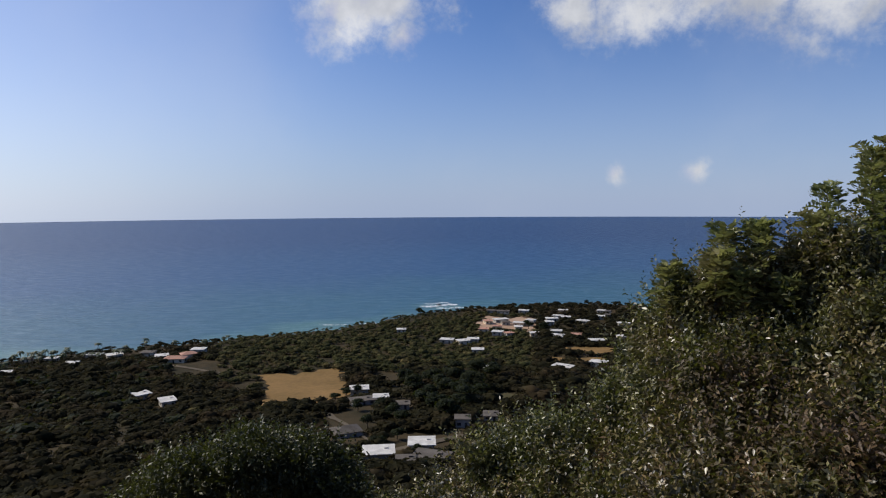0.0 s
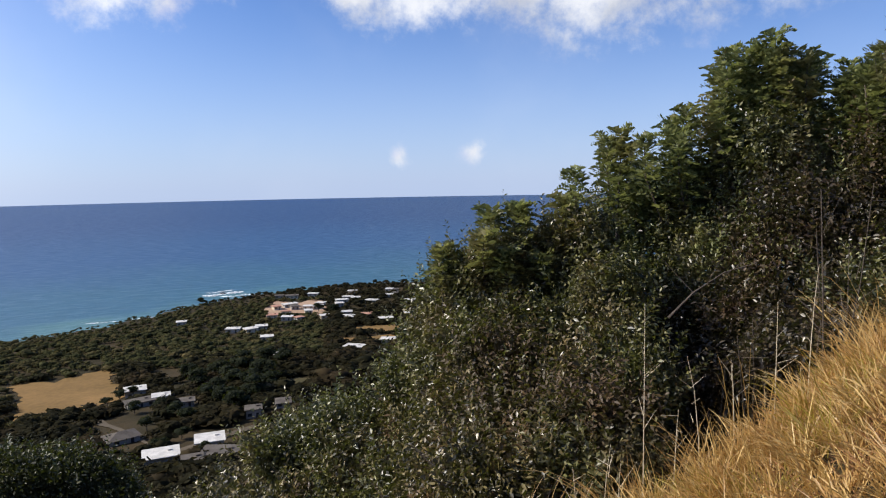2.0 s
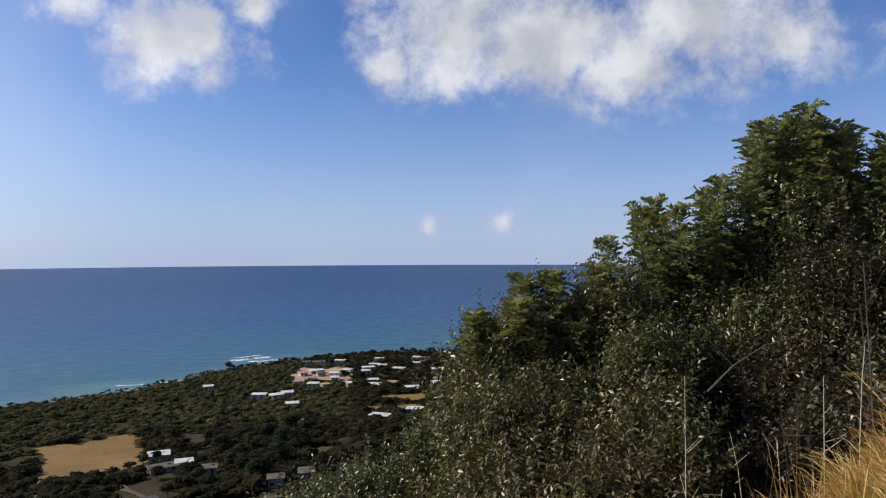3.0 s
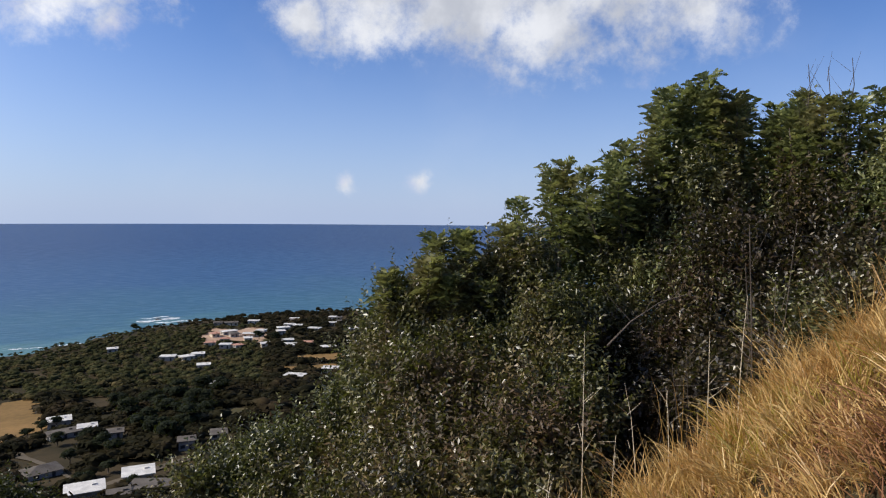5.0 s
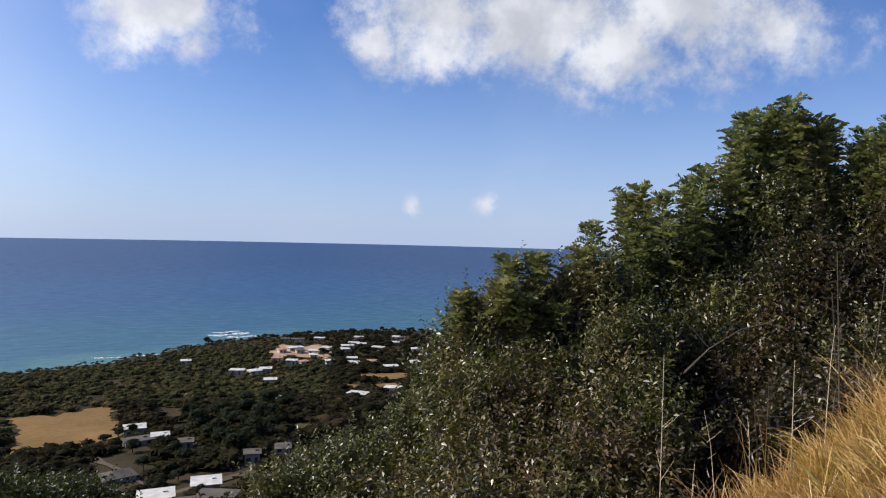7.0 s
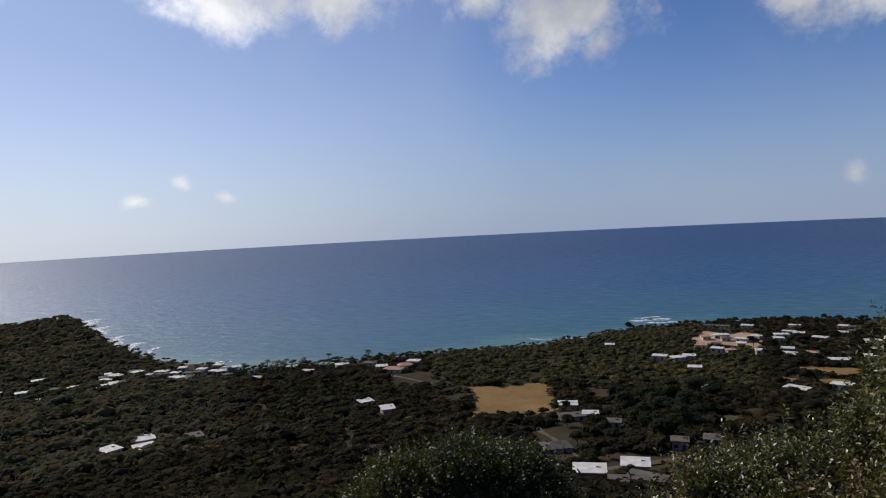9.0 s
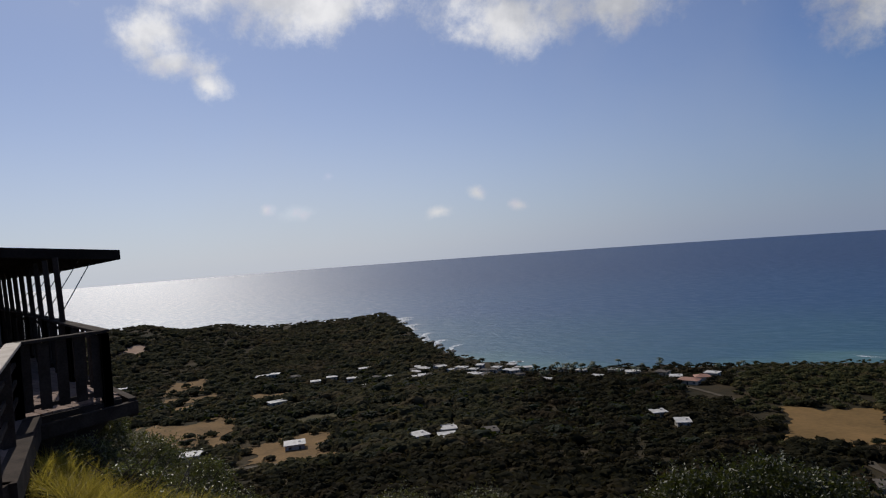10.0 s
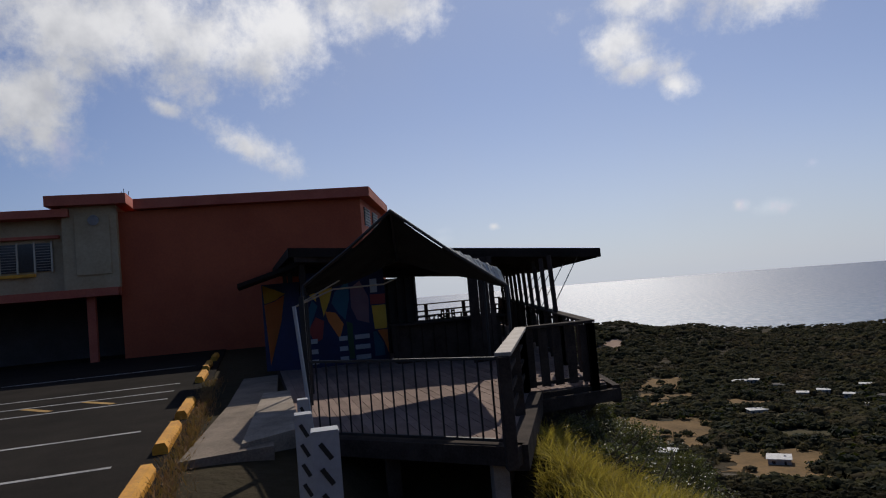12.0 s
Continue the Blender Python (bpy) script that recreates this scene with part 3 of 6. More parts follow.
# ---- houses ----
def house(bearing, d, wide, deep, high=3.0, wall=WHITEWALL, roof=WHITEROOF, turn=0.0, kind="flat", storeys=1, label=""):
    """A small concrete house: walls, roof slab or hipped roof, windows and a door."""
    if d > 330:
        wide, deep = wide * 0.8, deep * 0.85
    base = polar(bearing, d)
    low = min(polar(bearing + math.degrees(k * wide / 2 / d), d + m * deep / 2).z for k in (-1, 1) for m in (-1, 1))
    base.z = low - 0.3
    t = thing("house", base, label or "small white flat-roofed house among trees", "house", "houses on the plain")
    yaw = radians(bearing + turn)
    ex, ey = Vector((math.cos(yaw), math.sin(yaw), 0)), Vector((-math.sin(yaw), math.cos(yaw), 0))

    def at_house(x, y, z):
        return base + ex * x + ey * y + Vector((0, 0, z))
    tall = high * storeys + 0.6
    bm = bmesh.new()
    beam(bm, at_house(-wide / 2, 0, tall / 2), at_house(wide / 2, 0, tall / 2), deep, tall)
    part("wall", bm, wall, t)
    bm = bmesh.new()
    o = 0.55
    if kind == "flat":
        beam(bm, at_house(-wide / 2 - o, 0, tall + 0.13), at_house(wide / 2 + o, 0, tall + 0.13), deep + 2 * o, 0.26)
        beam(bm, at_house(wide * 0.2, 0.8, tall + 0.26 + 0.2), at_house(wide * 0.2 + 1.0, 0.8, tall + 0.26 + 0.2), 1.0, 0.4)
    else:
        c = [at_house(sx * (wide / 2 + o), sy * (deep / 2 + o), tall) for sx, sy in ((-1, -1), (1, -1), (1, 1), (-1, 1))]
        r = [at_house(sx * max(wide - deep, 0.6) / 2, 0, tall + deep * 0.2) for sx in (-1, 1)]
        vs = [bm.verts.new(v) for v in c + r]
        for f in ((0, 1, 5, 4), (1, 2, 5), (2, 3, 4, 5), (3, 0, 4), (3, 2, 1, 0)):
            bm.faces.new([vs[k] for k in f])
    part("roof", bm, roof, t)
    for level in range(storeys):
        z = 0.6 + level * high + 1.5
        count = max(2, int(wide / 3.2))
        for k in range(count):
            x = (k + 0.5) / count * wide - wide / 2
            bm = bmesh.new()
            if k == count // 2 and level == 0:
                beam(bm, at_house(x - 0.45, -deep / 2 - 0.02, z - 0.45), at_house(x + 0.45, -deep / 2 - 0.02, z - 0.45), 0.06, 2.1)
                part("door", bm, PANE, t)
            else:
                beam(bm, at_house(x - 0.7, -deep / 2 - 0.02, z), at_house(x + 0.7, -deep / 2 - 0.02, z), 0.06, 1.1)
                part("window", bm, PANE, t)
        for side in (-1, 1):
            bm = bmesh.new()
            beam(bm, at_house(side * (wide / 2 + 0.02), -0.7, z), at_house(side * (wide / 2 + 0.02), 0.7, z), 0.06, 1.1)
            part("window", bm, PANE, t)
    half = math.degrees((max(wide, deep) / 2 + (2.5 if d < 330 else 0.5)) / d)
    CLEAR.append((bearing - half, bearing + half, d - deep * 0.8 - (9 if d < 330 else 3), d + deep * 0.6 + 1))
    return t


# the nearest houses below the hill
house(5.82, 190, 8.6, 7, label="low house with a broad white flat roof")
house(2.00, 200, 7.6, 7, label="white flat-roofed house with roof openings", high=3.2)
house(1.15, 180, 9.5, 6, 2.6, roof=GREYROOF, turn=-20, label="long shed with a pale weathered roof")
house(3.45, 172, 4.5, 4.5, 2.2, GREYWALL, GREYROOF, label="small white outbuilding beside a lane")
house(8.65, 222, 9, 7, 2.2, GREYWALL, GREYROOF, 15, "hip", label="house with a low grey roof beside a lane")
house(7.43, 301, 8, 7, 3.2, label="white flat-roofed house beside a dry field")
house(7.15, 276, 10, 6, 2.4, GREYWALL, GREYROOF, 12, label="long grey-roofed house below a field")
house(5.55, 279, 6, 5, 2.6, label="small white annexe with a flat roof")
house(3.75, 262, 6, 5, 2.4, GREYWALL, GREYROOF, label="grey house half hidden in trees")
house(-4.14, 243, 5, 6, 2.0, GREYWALL, GREYROOF, label="weathered grey house at a wood's edge")
house(-1.63, 232, 5, 5, 3.2, GREYWALL, GREYROOF, label="small blue-grey house under dark trees")
house(-4.07, 346, 8, 7, 3, label="white house deep in the trees")
# the ones on the point
for b, d, w, k in ((-0.3, 459, 13, 0), (-1.7, 455, 12, 1), (-2.6, 462, 11, 0), (-10.4, 358, 15, 0), (-13.4, 378, 13, 1),
                   (-13.2, 462, 14, 0), (-5.0, 547, 17, 0), (-6.6, 534, 13, 1), (-7.6, 548, 10, 0), (-9.4, 563, 14, 0),
                   (-10.6, 575, 11, 0), (-12.0, 560, 15, 1), (-9.2, 545, 9, 0), (-5.2, 597, 16, 1), (-7.0, 604, 13, 0),
                   (-10.3, 607, 12, 1), (-13.5, 590, 13, 0), (-15.4, 560, 14, 0)):
    house(b, d, w * 0.85, 7.5, 2.7, CREAMWALL if k else WHITEWALL, GREYROOF if k and d > 590 else WHITEROOF, 12 * ((w * 7) % 5 - 2),
          label="cream flat-roofed house on the point" if k else "white flat-roofed house on the point")
# the village by the bay
for b, d, w, k in ((46.2, 505, 13, 0), (45.2, 522, 15, 0), (44.4, 531, 11, 0), (43.2, 540, 13, 1), (42.3, 520, 12, 0), (41.2, 526, 16, 0),
                   (40.2, 515, 11, 0), (39.2, 508, 13, 1), (38.2, 520, 12, 0), (37.2, 505, 12, 0), (36.4, 515, 9, 0), (47.4, 514, 12, 0),
                   (48.6, 520, 10, 1), (34.0, 446, 13, 0), (32.6, 500, 10, 1), (31.0, 490, 12, 0), (29.8, 456, 13, 0),
                   (28.2, 484, 16, 0)):
    house(b, d, w * 0.7, 6.5, 2.5, CREAMWALL if k else WHITEWALL, GREYROOF if k else WHITEROOF, 14 * ((w * 5) % 5 - 2),
          label="cream village house by the bay" if k else "white village house by the bay")
for b, d, w, k in ((26.8, 470, 11, 0), (24.4, 462, 10, 1), (22.4, 425, 15, 2), (21.4, 436, 11, 2), (23.4, 440, 9, 0), (20.6, 450, 10, 0),
                   (25.0, 338, 8, 0), (23.1, 318, 6, 0), (45.3, 304, 6.5, 0), (42.8, 312, 7.5, 0), (42.9, 296, 7.5, 0), (39.1, 300, 6, 1),
                   (55.9, 320, 9, 3), (57.1, 446, 13, 0), (64.1, 327, 8.5, 0), (58.2, 575, 13, 0), (57.2, 580, 12, 0), (55.4, 560, 9, 1)):
    house(b, d, w, 8, 2.8, (WHITEWALL, CREAMWALL, CREAMWALL, WHITEWALL)[k], (WHITEROOF, GREYROOF, REDROOF, WHITEROOF)[k], 10 * ((w * 3) % 5 - 2),
          "hip" if k == 2 else "flat", label=("white house in a clearing", "cream house with a grey roof", "house with a faded red roof near the shore",
                                              "long white house in a bare yard")[k])
for b, d, w in ((50.6, 525, 12), (52.4, 540, 10), (53.8, 530, 9), (49.6, 560, 11), (68.6, 610, 14), (3.7, 505, 8), (-3.0, 420, 9)):
    house(b, d, w, 7, 2.8, label="white house on the edge of the woods")

_rnd = random.Random(8)
for k in range(20):
    b, d = _rnd.uniform(-16.5, -3.5), _rnd.uniform(470, 625)
    house(b, d, _rnd.uniform(7, 11), _rnd.uniform(6, 9), 2.7, _rnd.choice((WHITEWALL, CREAMWALL, WHITEWALL)), _rnd.choice((WHITEROOF, WHITEROOF, GREYROOF, REDROOF)),
          _rnd.uniform(-30, 30), label="small pale house among the trees of the point")
for k in range(24):
    b, d = _rnd.uniform(35.5, 50.5), _rnd.uniform(470, 545)
    house(b, d, _rnd.uniform(6, 9.5), _rnd.uniform(6, 8), 2.6, _rnd.choice((WHITEWALL, CREAMWALL, GREYWALL)), _rnd.choice((WHITEROOF, WHITEROOF, GREYROOF)),
          _rnd.uniform(-30, 30), label="small village house among trees by the bay")

# ---- woods ----
ICO_V, ICO_F = None, None
_bm = bmesh.new()
bmesh.ops.create_icosphere(_bm, subdivisions=1, radius=1.0)
ICO_V = np.array([v.co[:] for v in _bm.verts])
ICO_F = np.array([[v.index for v in f.verts] for f in _bm.faces])
_bm.free()


def unit(rng, n):
    v = rng.normal(size=(n, 3))
    return v / np.linalg.norm(v, axis=1, keepdims=True)


def crowns(rng, x, y, z, radius, tall, clumps, clump):
    """Crowns of many small leaf clumps over a rough core. Returns vertices and triangles."""
    n = len(x)
    base = np.stack([x, y, z + tall], -1)
    size = np.stack([radius, radius * rng.uniform(0.85, 1.15, n), radius * rng.uniform(0.38, 0.56, n)], -1)
    core = base[:, None] + ICO_V[None] * size[:, None] * rng.uniform(0.55, 0.95, (n, len(ICO_V), 1))
    cf = ICO_F[None] + (np.arange(n) * len(ICO_V))[:, None, None]
    way = unit(rng, n * clumps).reshape(n, clumps, 3)
    way[..., 2] = np.abs(way[..., 2]) * 1.25 - 0.45
    lump = 1 + 0.22 * np.sin(way[..., :1] * 5 + rng.uniform(0, 6, (n, 1, 1))) * np.cos(way[..., 1:2] * 5 + rng.uniform(0, 6, (n, 1, 1)))
    mid = base[:, None] + way * size[:, None] * lump * rng.uniform(0.62, 1.16, (n, clumps, 1))
    mid = mid.reshape(-1, 3)
    face = 0.7 * way.reshape(-1, 3) + 0.55 * unit(rng, n * clumps) + np.array([0, 0, 0.55])
    side = np.cross(face, unit(rng, n * clumps))
    side /= np.linalg.norm(side, axis=1, keepdims=True) + 1e-6
    up = np.cross(side, face)
    up /= np.linalg.norm(up, axis=1, keepdims=True) + 1e-6
    s = (np.repeat(radius, clumps) * clump * rng.uniform(0.6, 1.3, n * clumps))[:, None]
    tri = np.stack([mid + side * s, mid - side * s * 0.7 + up * s * 0.6, mid - side * s * 0.3 - up * s, mid + up * s * 1.1 + side * s * 0.2], 1)
    tv = tri.reshape(-1, 3)
    k = np.arange(n * clumps)[:, None] * 4 + len(core.reshape(-1, 3))
    tf = np.concatenate([k + np.array([0, 1, 2]), k + np.array([0, 3, 1])])
    return np.concatenate([core.reshape(-1, 3), tv]), np.concatenate([cf.reshape(-1, 3), tf])


def open_ground(b, d):
    """Where trees may stand."""
    ok = np.ones(len(b), bool)
    for b0, b1, d0, d1 in CLEAR:
        ok &= ~((b > b0) & (b < b1) & (d > d0) & (d < d1))
    rare = np.sin(b * 91.7 + d * 13.3) > 0.985
    for b0, b1, d0, d1 in MEADOWS:
        ok &= ~((b > b0) & (b < b1) & (d > d0) & (d < d1)) | (rare if 30 < d1 - d0 < 87 and b0 > 20 else False)
    return ok


def wood(name, d0, d1, spacing, clumps, clump, r0, r1, label, b0=-40.0, b1=84.0, thin=1.0, material=None, skip=None):
    rng = np.random.default_rng(len(name) + int(d0))
    area = radians(b1 - b0) * (d1 * d1 - d0 * d0) / 2
    n = int(area / spacing**2)
    b = rng.uniform(b0, b1, n)
    d = np.sqrt(rng.uniform(d0 * d0, d1 * d1, n))
    a = np.radians(b)
    x, y = -np.sin(a) * d, np.cos(a) * d
    z = ground_z(x, y)
    patch = np.sin(x / 31 + 2) * np.sin(y / 27) + np.sin(x / 67) * np.cos(y / 55 + 1)
    ok = open_ground(b, d) & (z > 2.2) & ~((x < 0) & (z > 96)) & (rng.uniform(size=n) < thin * (1.0 - 0.3 * (patch < -0.95)))
    if skip:
        ok &= ~((b > skip[0]) & (b < skip[1]) & (d > skip[2] + 25 * np.sin(b)) & (d < skip[3]))
    x, y, z, patch = x[ok], y[ok], z[ok], patch[ok]
    gap = np.interp(np.degrees(np.arctan2(-x, y)), BEARING, COAST) - np.hypot(x, y)
    radius = rng.uniform(r0, r1, len(x)) * (0.5 + 0.5 * smooth(20, 150, gap)) * (1 + 0.15 * patch) * np.where(rng.uniform(size=len(x)) < 0.1, 1.3, 1.0)
    v, f = crowns(rng, x, y, z, radius, radius * rng.uniform(0.42, 0.62, len(x)), clumps, clump)
    tagged(new(name, raw_mesh(name, v, f, material or FOREST)), label, "woodland", kind="stuff")


wood("woods", 88, 120, 4.0, 110, 0.15, 1.9, 3.2, "dense dark green scrub on the slope below", -10, 78)
wood("woods", 120, 260, 4.0, 30, 0.25, 1.9, 3.8, "dense dark green trees below the hill", -19, 80)
wood("woods", 260, 460, 4.7, 28, 0.24, 2.8, 4.6, "dark green woodland with brownish patches on the plain", -19, 36, skip=(-8, 19, 350, 720))
wood("woods", 350, 600, 4.7, 25, 0.22, 1.8, 3.6, "lighter olive green scrub on the slopes to the shore", -8, 19, material=SCRUB)
wood("woods", 460, 720, 5.8, 20, 0.3, 2.6, 4.8, "woodland along the shore", -21, 36, skip=(-8, 19, 350, 600))
wood("woods", 260, 480, 4.9, 27, 0.26, 2.8, 4.8, "brownish green woodland on the plain, lightened for haze", 36, 80, material=HAZEWOOD)
wood("woods", 480, 720, 5.8, 20, 0.3, 3.0, 5.0, "brownish green woodland behind the bay, lightened for haze", 36, 80, material=HAZEWOOD)
wood("woods", 262, 600, 14.5, 44, 0.22, 3.0, 5.2, "taller dark green trees scattered over the plain", 22, 80, material=BIGTREE)
wood("woods", 262, 470, 15, 50, 0.2, 2.4, 4.0, "paler olive trees scattered over the plain", 10, 80, material=SCRUB)
wood("woods", 720, 1010, 7.0, 13, 0.33, 3.8, 5.4, "low woods over the headland", 42, 84, material=HAZEWOOD)


# ---- shrubs on the bank ----
def leaf_cloud(rng, centres, radii, count, length, width, droop=0.35, shell=0.45):
    """Folded leaves scattered through the outer shell of some ellipsoids. Returns vertices and triangles."""
    share = rng.integers(0, len(centres), count)
    way = unit(rng, count)
    way[:, 2] = np.where(way[:, 2] < -0.5, -way[:, 2], way[:, 2])
    lump = 1 + 0.16 * np.sin(way[:, 0] * 6 + share) * np.cos(way[:, 1] * 7 + share * 2) + 0.10 * np.sin(way[:, 2] * 11 + share)
    depth = 1 - shell * rng.uniform(0, 1, count) ** 1.6
    mid = centres[share] + way * radii[share] * (lump * depth)[:, None]
    tip = 0.7 * way + 0.8 * unit(rng, count)
    tip[:, 2] -= droop
    tip /= np.linalg.norm(tip, axis=1, keepdims=True)
    face = np.cross(tip, unit(rng, count))
    face /= np.linalg.norm(face, axis=1, keepdims=True) + 1e-6
    side = np.cross(face, tip)
    l = (length * rng.uniform(0.6, 1.3, count))[:, None]
    w = l * width / length
    root, end = mid - tip * l / 2, mid + tip * l / 2 - np.array([0, 0, 0.15]) * l
    fold = face * w * 0.22
    v = np.stack([root, mid + side * w / 2 + fold, end, mid - side * w / 2 + fold], 1).reshape(-1, 3)
    k = np.arange(count)[:, None] * 4
    f = np.concatenate([k + np.array(t) for t in ((0, 1, 2), (0, 2, 3))])
    return v, f


def leaf_shoots(rng, centres, radii, count, steps, reach, length, width):
    """Upright shoots on the upper side of some ellipsoids, with leaves ranked along them."""
    share = rng.integers(0, len(centres), count)
    way = unit(rng, count)
    way[:, 2] = np.abs(way[:, 2]) * 0.9 + 0.05
    base = centres[share] + way * radii[share] * rng.uniform(0.75, 0.98, count)[:, None]
    run = 0.55 * way + 0.35 * unit(rng, count) + np.array([0, 0, 0.75])
    run /= np.linalg.norm(run, axis=1, keepdims=True)
    far = reach * rng.uniform(0.5, 1.2, count)
    side = np.cross(run, unit(rng, count))
    side /= np.linalg.norm(side, axis=1, keepdims=True) + 1e-6
    other = np.cross(run, side)
    vs = []
    for j in range(steps):
        u = (j + 1) / steps
        turn = j * 2.4 + rng.uniform(-0.4, 0.4, count)
        out = side * np.cos(turn)[:, None] + other * np.sin(turn)[:, None]
        tip = out + 0.8 * run + 0.35 * unit(rng, count)
        tip /= np.linalg.norm(tip, axis=1, keepdims=True)
        l = (length * (1.15 - 0.45 * u) * rng.uniform(0.75, 1.2, count))[:, None]
        w = l * width / length
        root = base + run * (far * u)[:, None]
        edge = np.cross(tip, run + 0.9 * unit(rng, count))
        edge /= np.linalg.norm(edge, axis=1, keepdims=True) + 1e-6
        mid = root + tip * l * 0.5
        end = root + tip * l + np.array([0, 0, -0.12]) * l
        vs.append(np.stack([root, mid + edge * w / 2, end, mid - edge * w / 2], 1))
    v = np.concatenate(vs).reshape(-1, 3)
    k = np.arange(count * steps)[:, None] * 4
    f = np.concatenate([k + np.array(t) for t in ((0, 1, 2), (0, 2, 3))])
    return v, f


def stems(base, tops, rnd, radius=0.03):
    bm = bmesh.new()
    for top in tops:
        foot = base + Vector((rnd.uniform(-0.35, 0.35), rnd.uniform(-0.35, 0.35), 0))
        bend = foot.lerp(top, 0.5) + Vector((rnd.uniform(-0.3, 0.3), rnd.uniform(-0.3, 0.3), rnd.uniform(-0.1, 0.3)))
        pipe(bm, [foot, foot.lerp(bend, 0.6) + Vector((rnd.uniform(-.1, .1), rnd.uniform(-.1, .1), 0)), bend, top], radius * rnd.uniform(0.6, 1.3), 5, 0.3)
        for _ in range(3):
            a = bend.lerp(top, rnd.uniform(0, 0.7))
            pipe(bm, [a, a + Vector((rnd.uniform(-0.5, 0.5), rnd.uniform(-0.5, 0.5), rnd.uniform(0, 0.5)))], radius * 0.35, 4, 0.3)
    return bm


def shrub(bearing, d, top, wide, high, leaves, material, label, length=0.068, width=0.034, lobes=7, droop=0.35, name="shrub", shell=0.45, shoots=0):
    """A shrub whose crown reaches the height top: stems and a leafy crown of several lobes."""
    seed = int(abs(bearing) * 10 + d * 7)
    rng, rnd = np.random.default_rng(seed), random.Random(seed)
    foot = polar(bearing, d)
    foot.z = min(foot.z, top - high * 1.6)
    foot.z = max(foot.z, float(ground_z(foot.x, foot.y)) - 0.05)
    t = thing(name, foot, label, name, "shrubs on the bank")
    mid = np.array([foot.x, foot.y, top - high])
    spots, sizes = [mid], [np.array([wide, wide, high]) * 0.8]
    for _ in range(lobes):
        w = unit(rng, 1)[0]
        w[2] = abs(w[2]) * 0.9 - 0.3
        r = rng.uniform(0.38, 0.6)
        spots.append(mid + w * np.array([wide, wide, high]) * (1 - r) * 1.0)
        sizes.append(np.array([wide, wide, high * 0.9]) * r)
    v, f = leaf_cloud(rng, np.array(spots), np.array(sizes), leaves, length, width, droop, shell)
    if shoots:
        sv, sf = leaf_shoots(rng, np.array(spots), np.array(sizes), shoots, 16, 0.42, length * 1.25, width * 1.25)
        v, f = np.concatenate([v, sv]), np.concatenate([f, sf + len(v)])
    me = raw_mesh("crown", v - np.array(foot), f, material)
    crown = new("crown", me)
    crown.parent = t
    tops = [Vector(s) + Vector((0, 0, 0.3 * z[2])) for s, z in zip(spots, sizes)]
    part("branchwork", stems(foot, tops, rnd), BARK, t, "thin grey brown stems")
    return t


def fronds(rng, base, run, length, pairs, leaflet):
    """Feathered leaves: small leaflets in pairs along arching ribs. Returns vertices and triangles."""
    n = len(base)
    side = np.cross(run, np.array([0, 0, 1.0]) + 0.4 * unit(rng, n))
    side /= np.linalg.norm(side, axis=1, keepdims=True) + 1e-6
    vs = []
    for j in range(pairs):
        u = (j + 0.7) / pairs
        root = base + run * (length * u)[:, None] - np.array([0, 0, 0.55]) * (length * u * u)[:, None]
        l = (leaflet * (0.6 + 0.8 * np.sin(np.pi * (0.12 + 0.75 * u))) * rng.uniform(0.8, 1.2, n))[:, None]
        for k in (-1, 1):
            tip = side * k + 0.55 * run + np.array([0, 0, -0.12]) + 0.18 * unit(rng, n)
            tip /= np.linalg.norm(tip, axis=1, keepdims=True)
            edge = np.cross(tip, np.cross(side, run) + 0.4 * unit(rng, n))
            edge /= np.linalg.norm(edge, axis=1, keepdims=True) + 1e-6
            mid = root + tip * l * 0.5
            vs.append(np.stack([root, mid + edge * l * 0.2, root + tip * l, mid - edge * l * 0.2], 1))
    v = np.concatenate(vs).reshape(-1, 3)
    k = np.arange(n * pairs * 2)[:, None] * 4
    return v, np.concatenate([k + np.array(t) for t in ((0, 1, 2), (0, 2, 3))])


def feather_tree(bearing, d, rise, boughs, tall, label):
    """A slender tree of upright boughs clothed in feathered leaves, reaching the angle rise above eye height."""
    seed = int(abs(bearing) * 13 + d * 5)
    rng, rnd = np.random.default_rng(seed), random.Random(seed)
    foot = polar(bearing, d)
    t = thing("tree", foot, label, "tree", "feathery trees on the bank")
    top = 110 + d * math.tan(radians(rise))
    bm = bmesh.new()
    bases, runs = [], []
    for k in range(boughs):
        drop = 0.0 if k == 0 else rnd.uniform(0.06, 0.6)
        out = Vector((rnd.uniform(-1, 1), rnd.uniform(-0.7, 0.7), 0)) * (0.1 if k == 0 else 0.5)
        tip = Vector((foot.x, foot.y, top - 0.12 - drop)) + out
        fork = Vector((foot.x, foot.y, top - tall - drop)) + out * 0.25
        bend = fork.lerp(tip, 0.55) + out * 0.25
        pipe(bm, [foot, fork, bend, tip], 0.022, 5, 0.2)
        for j in range(46):
            u = 1 - (j / 46) ** 1.3
            p = fork.lerp(bend, u / 0.55) if u < 0.55 else bend.lerp(tip, (u - 0.55) / 0.45)
            a = j * 2.4 + rnd.uniform(-0.4, 0.4)
            bases.append(p)
            runs.append(Vector((math.cos(a), math.sin(a), 0.5 + 1.3 * u * u)).normalized())
    part("trunk", bm, BARK, t, "slender grey forked trunk", True)
    v, f = fronds(rng, np.array(bases), np.array(runs), rng.uniform(0.2, 0.38, len(bases)), 7, 0.068)
    crown = new("crown", raw_mesh("crown", v - np.array(foot), f, FEATHER))
    crown.parent = t


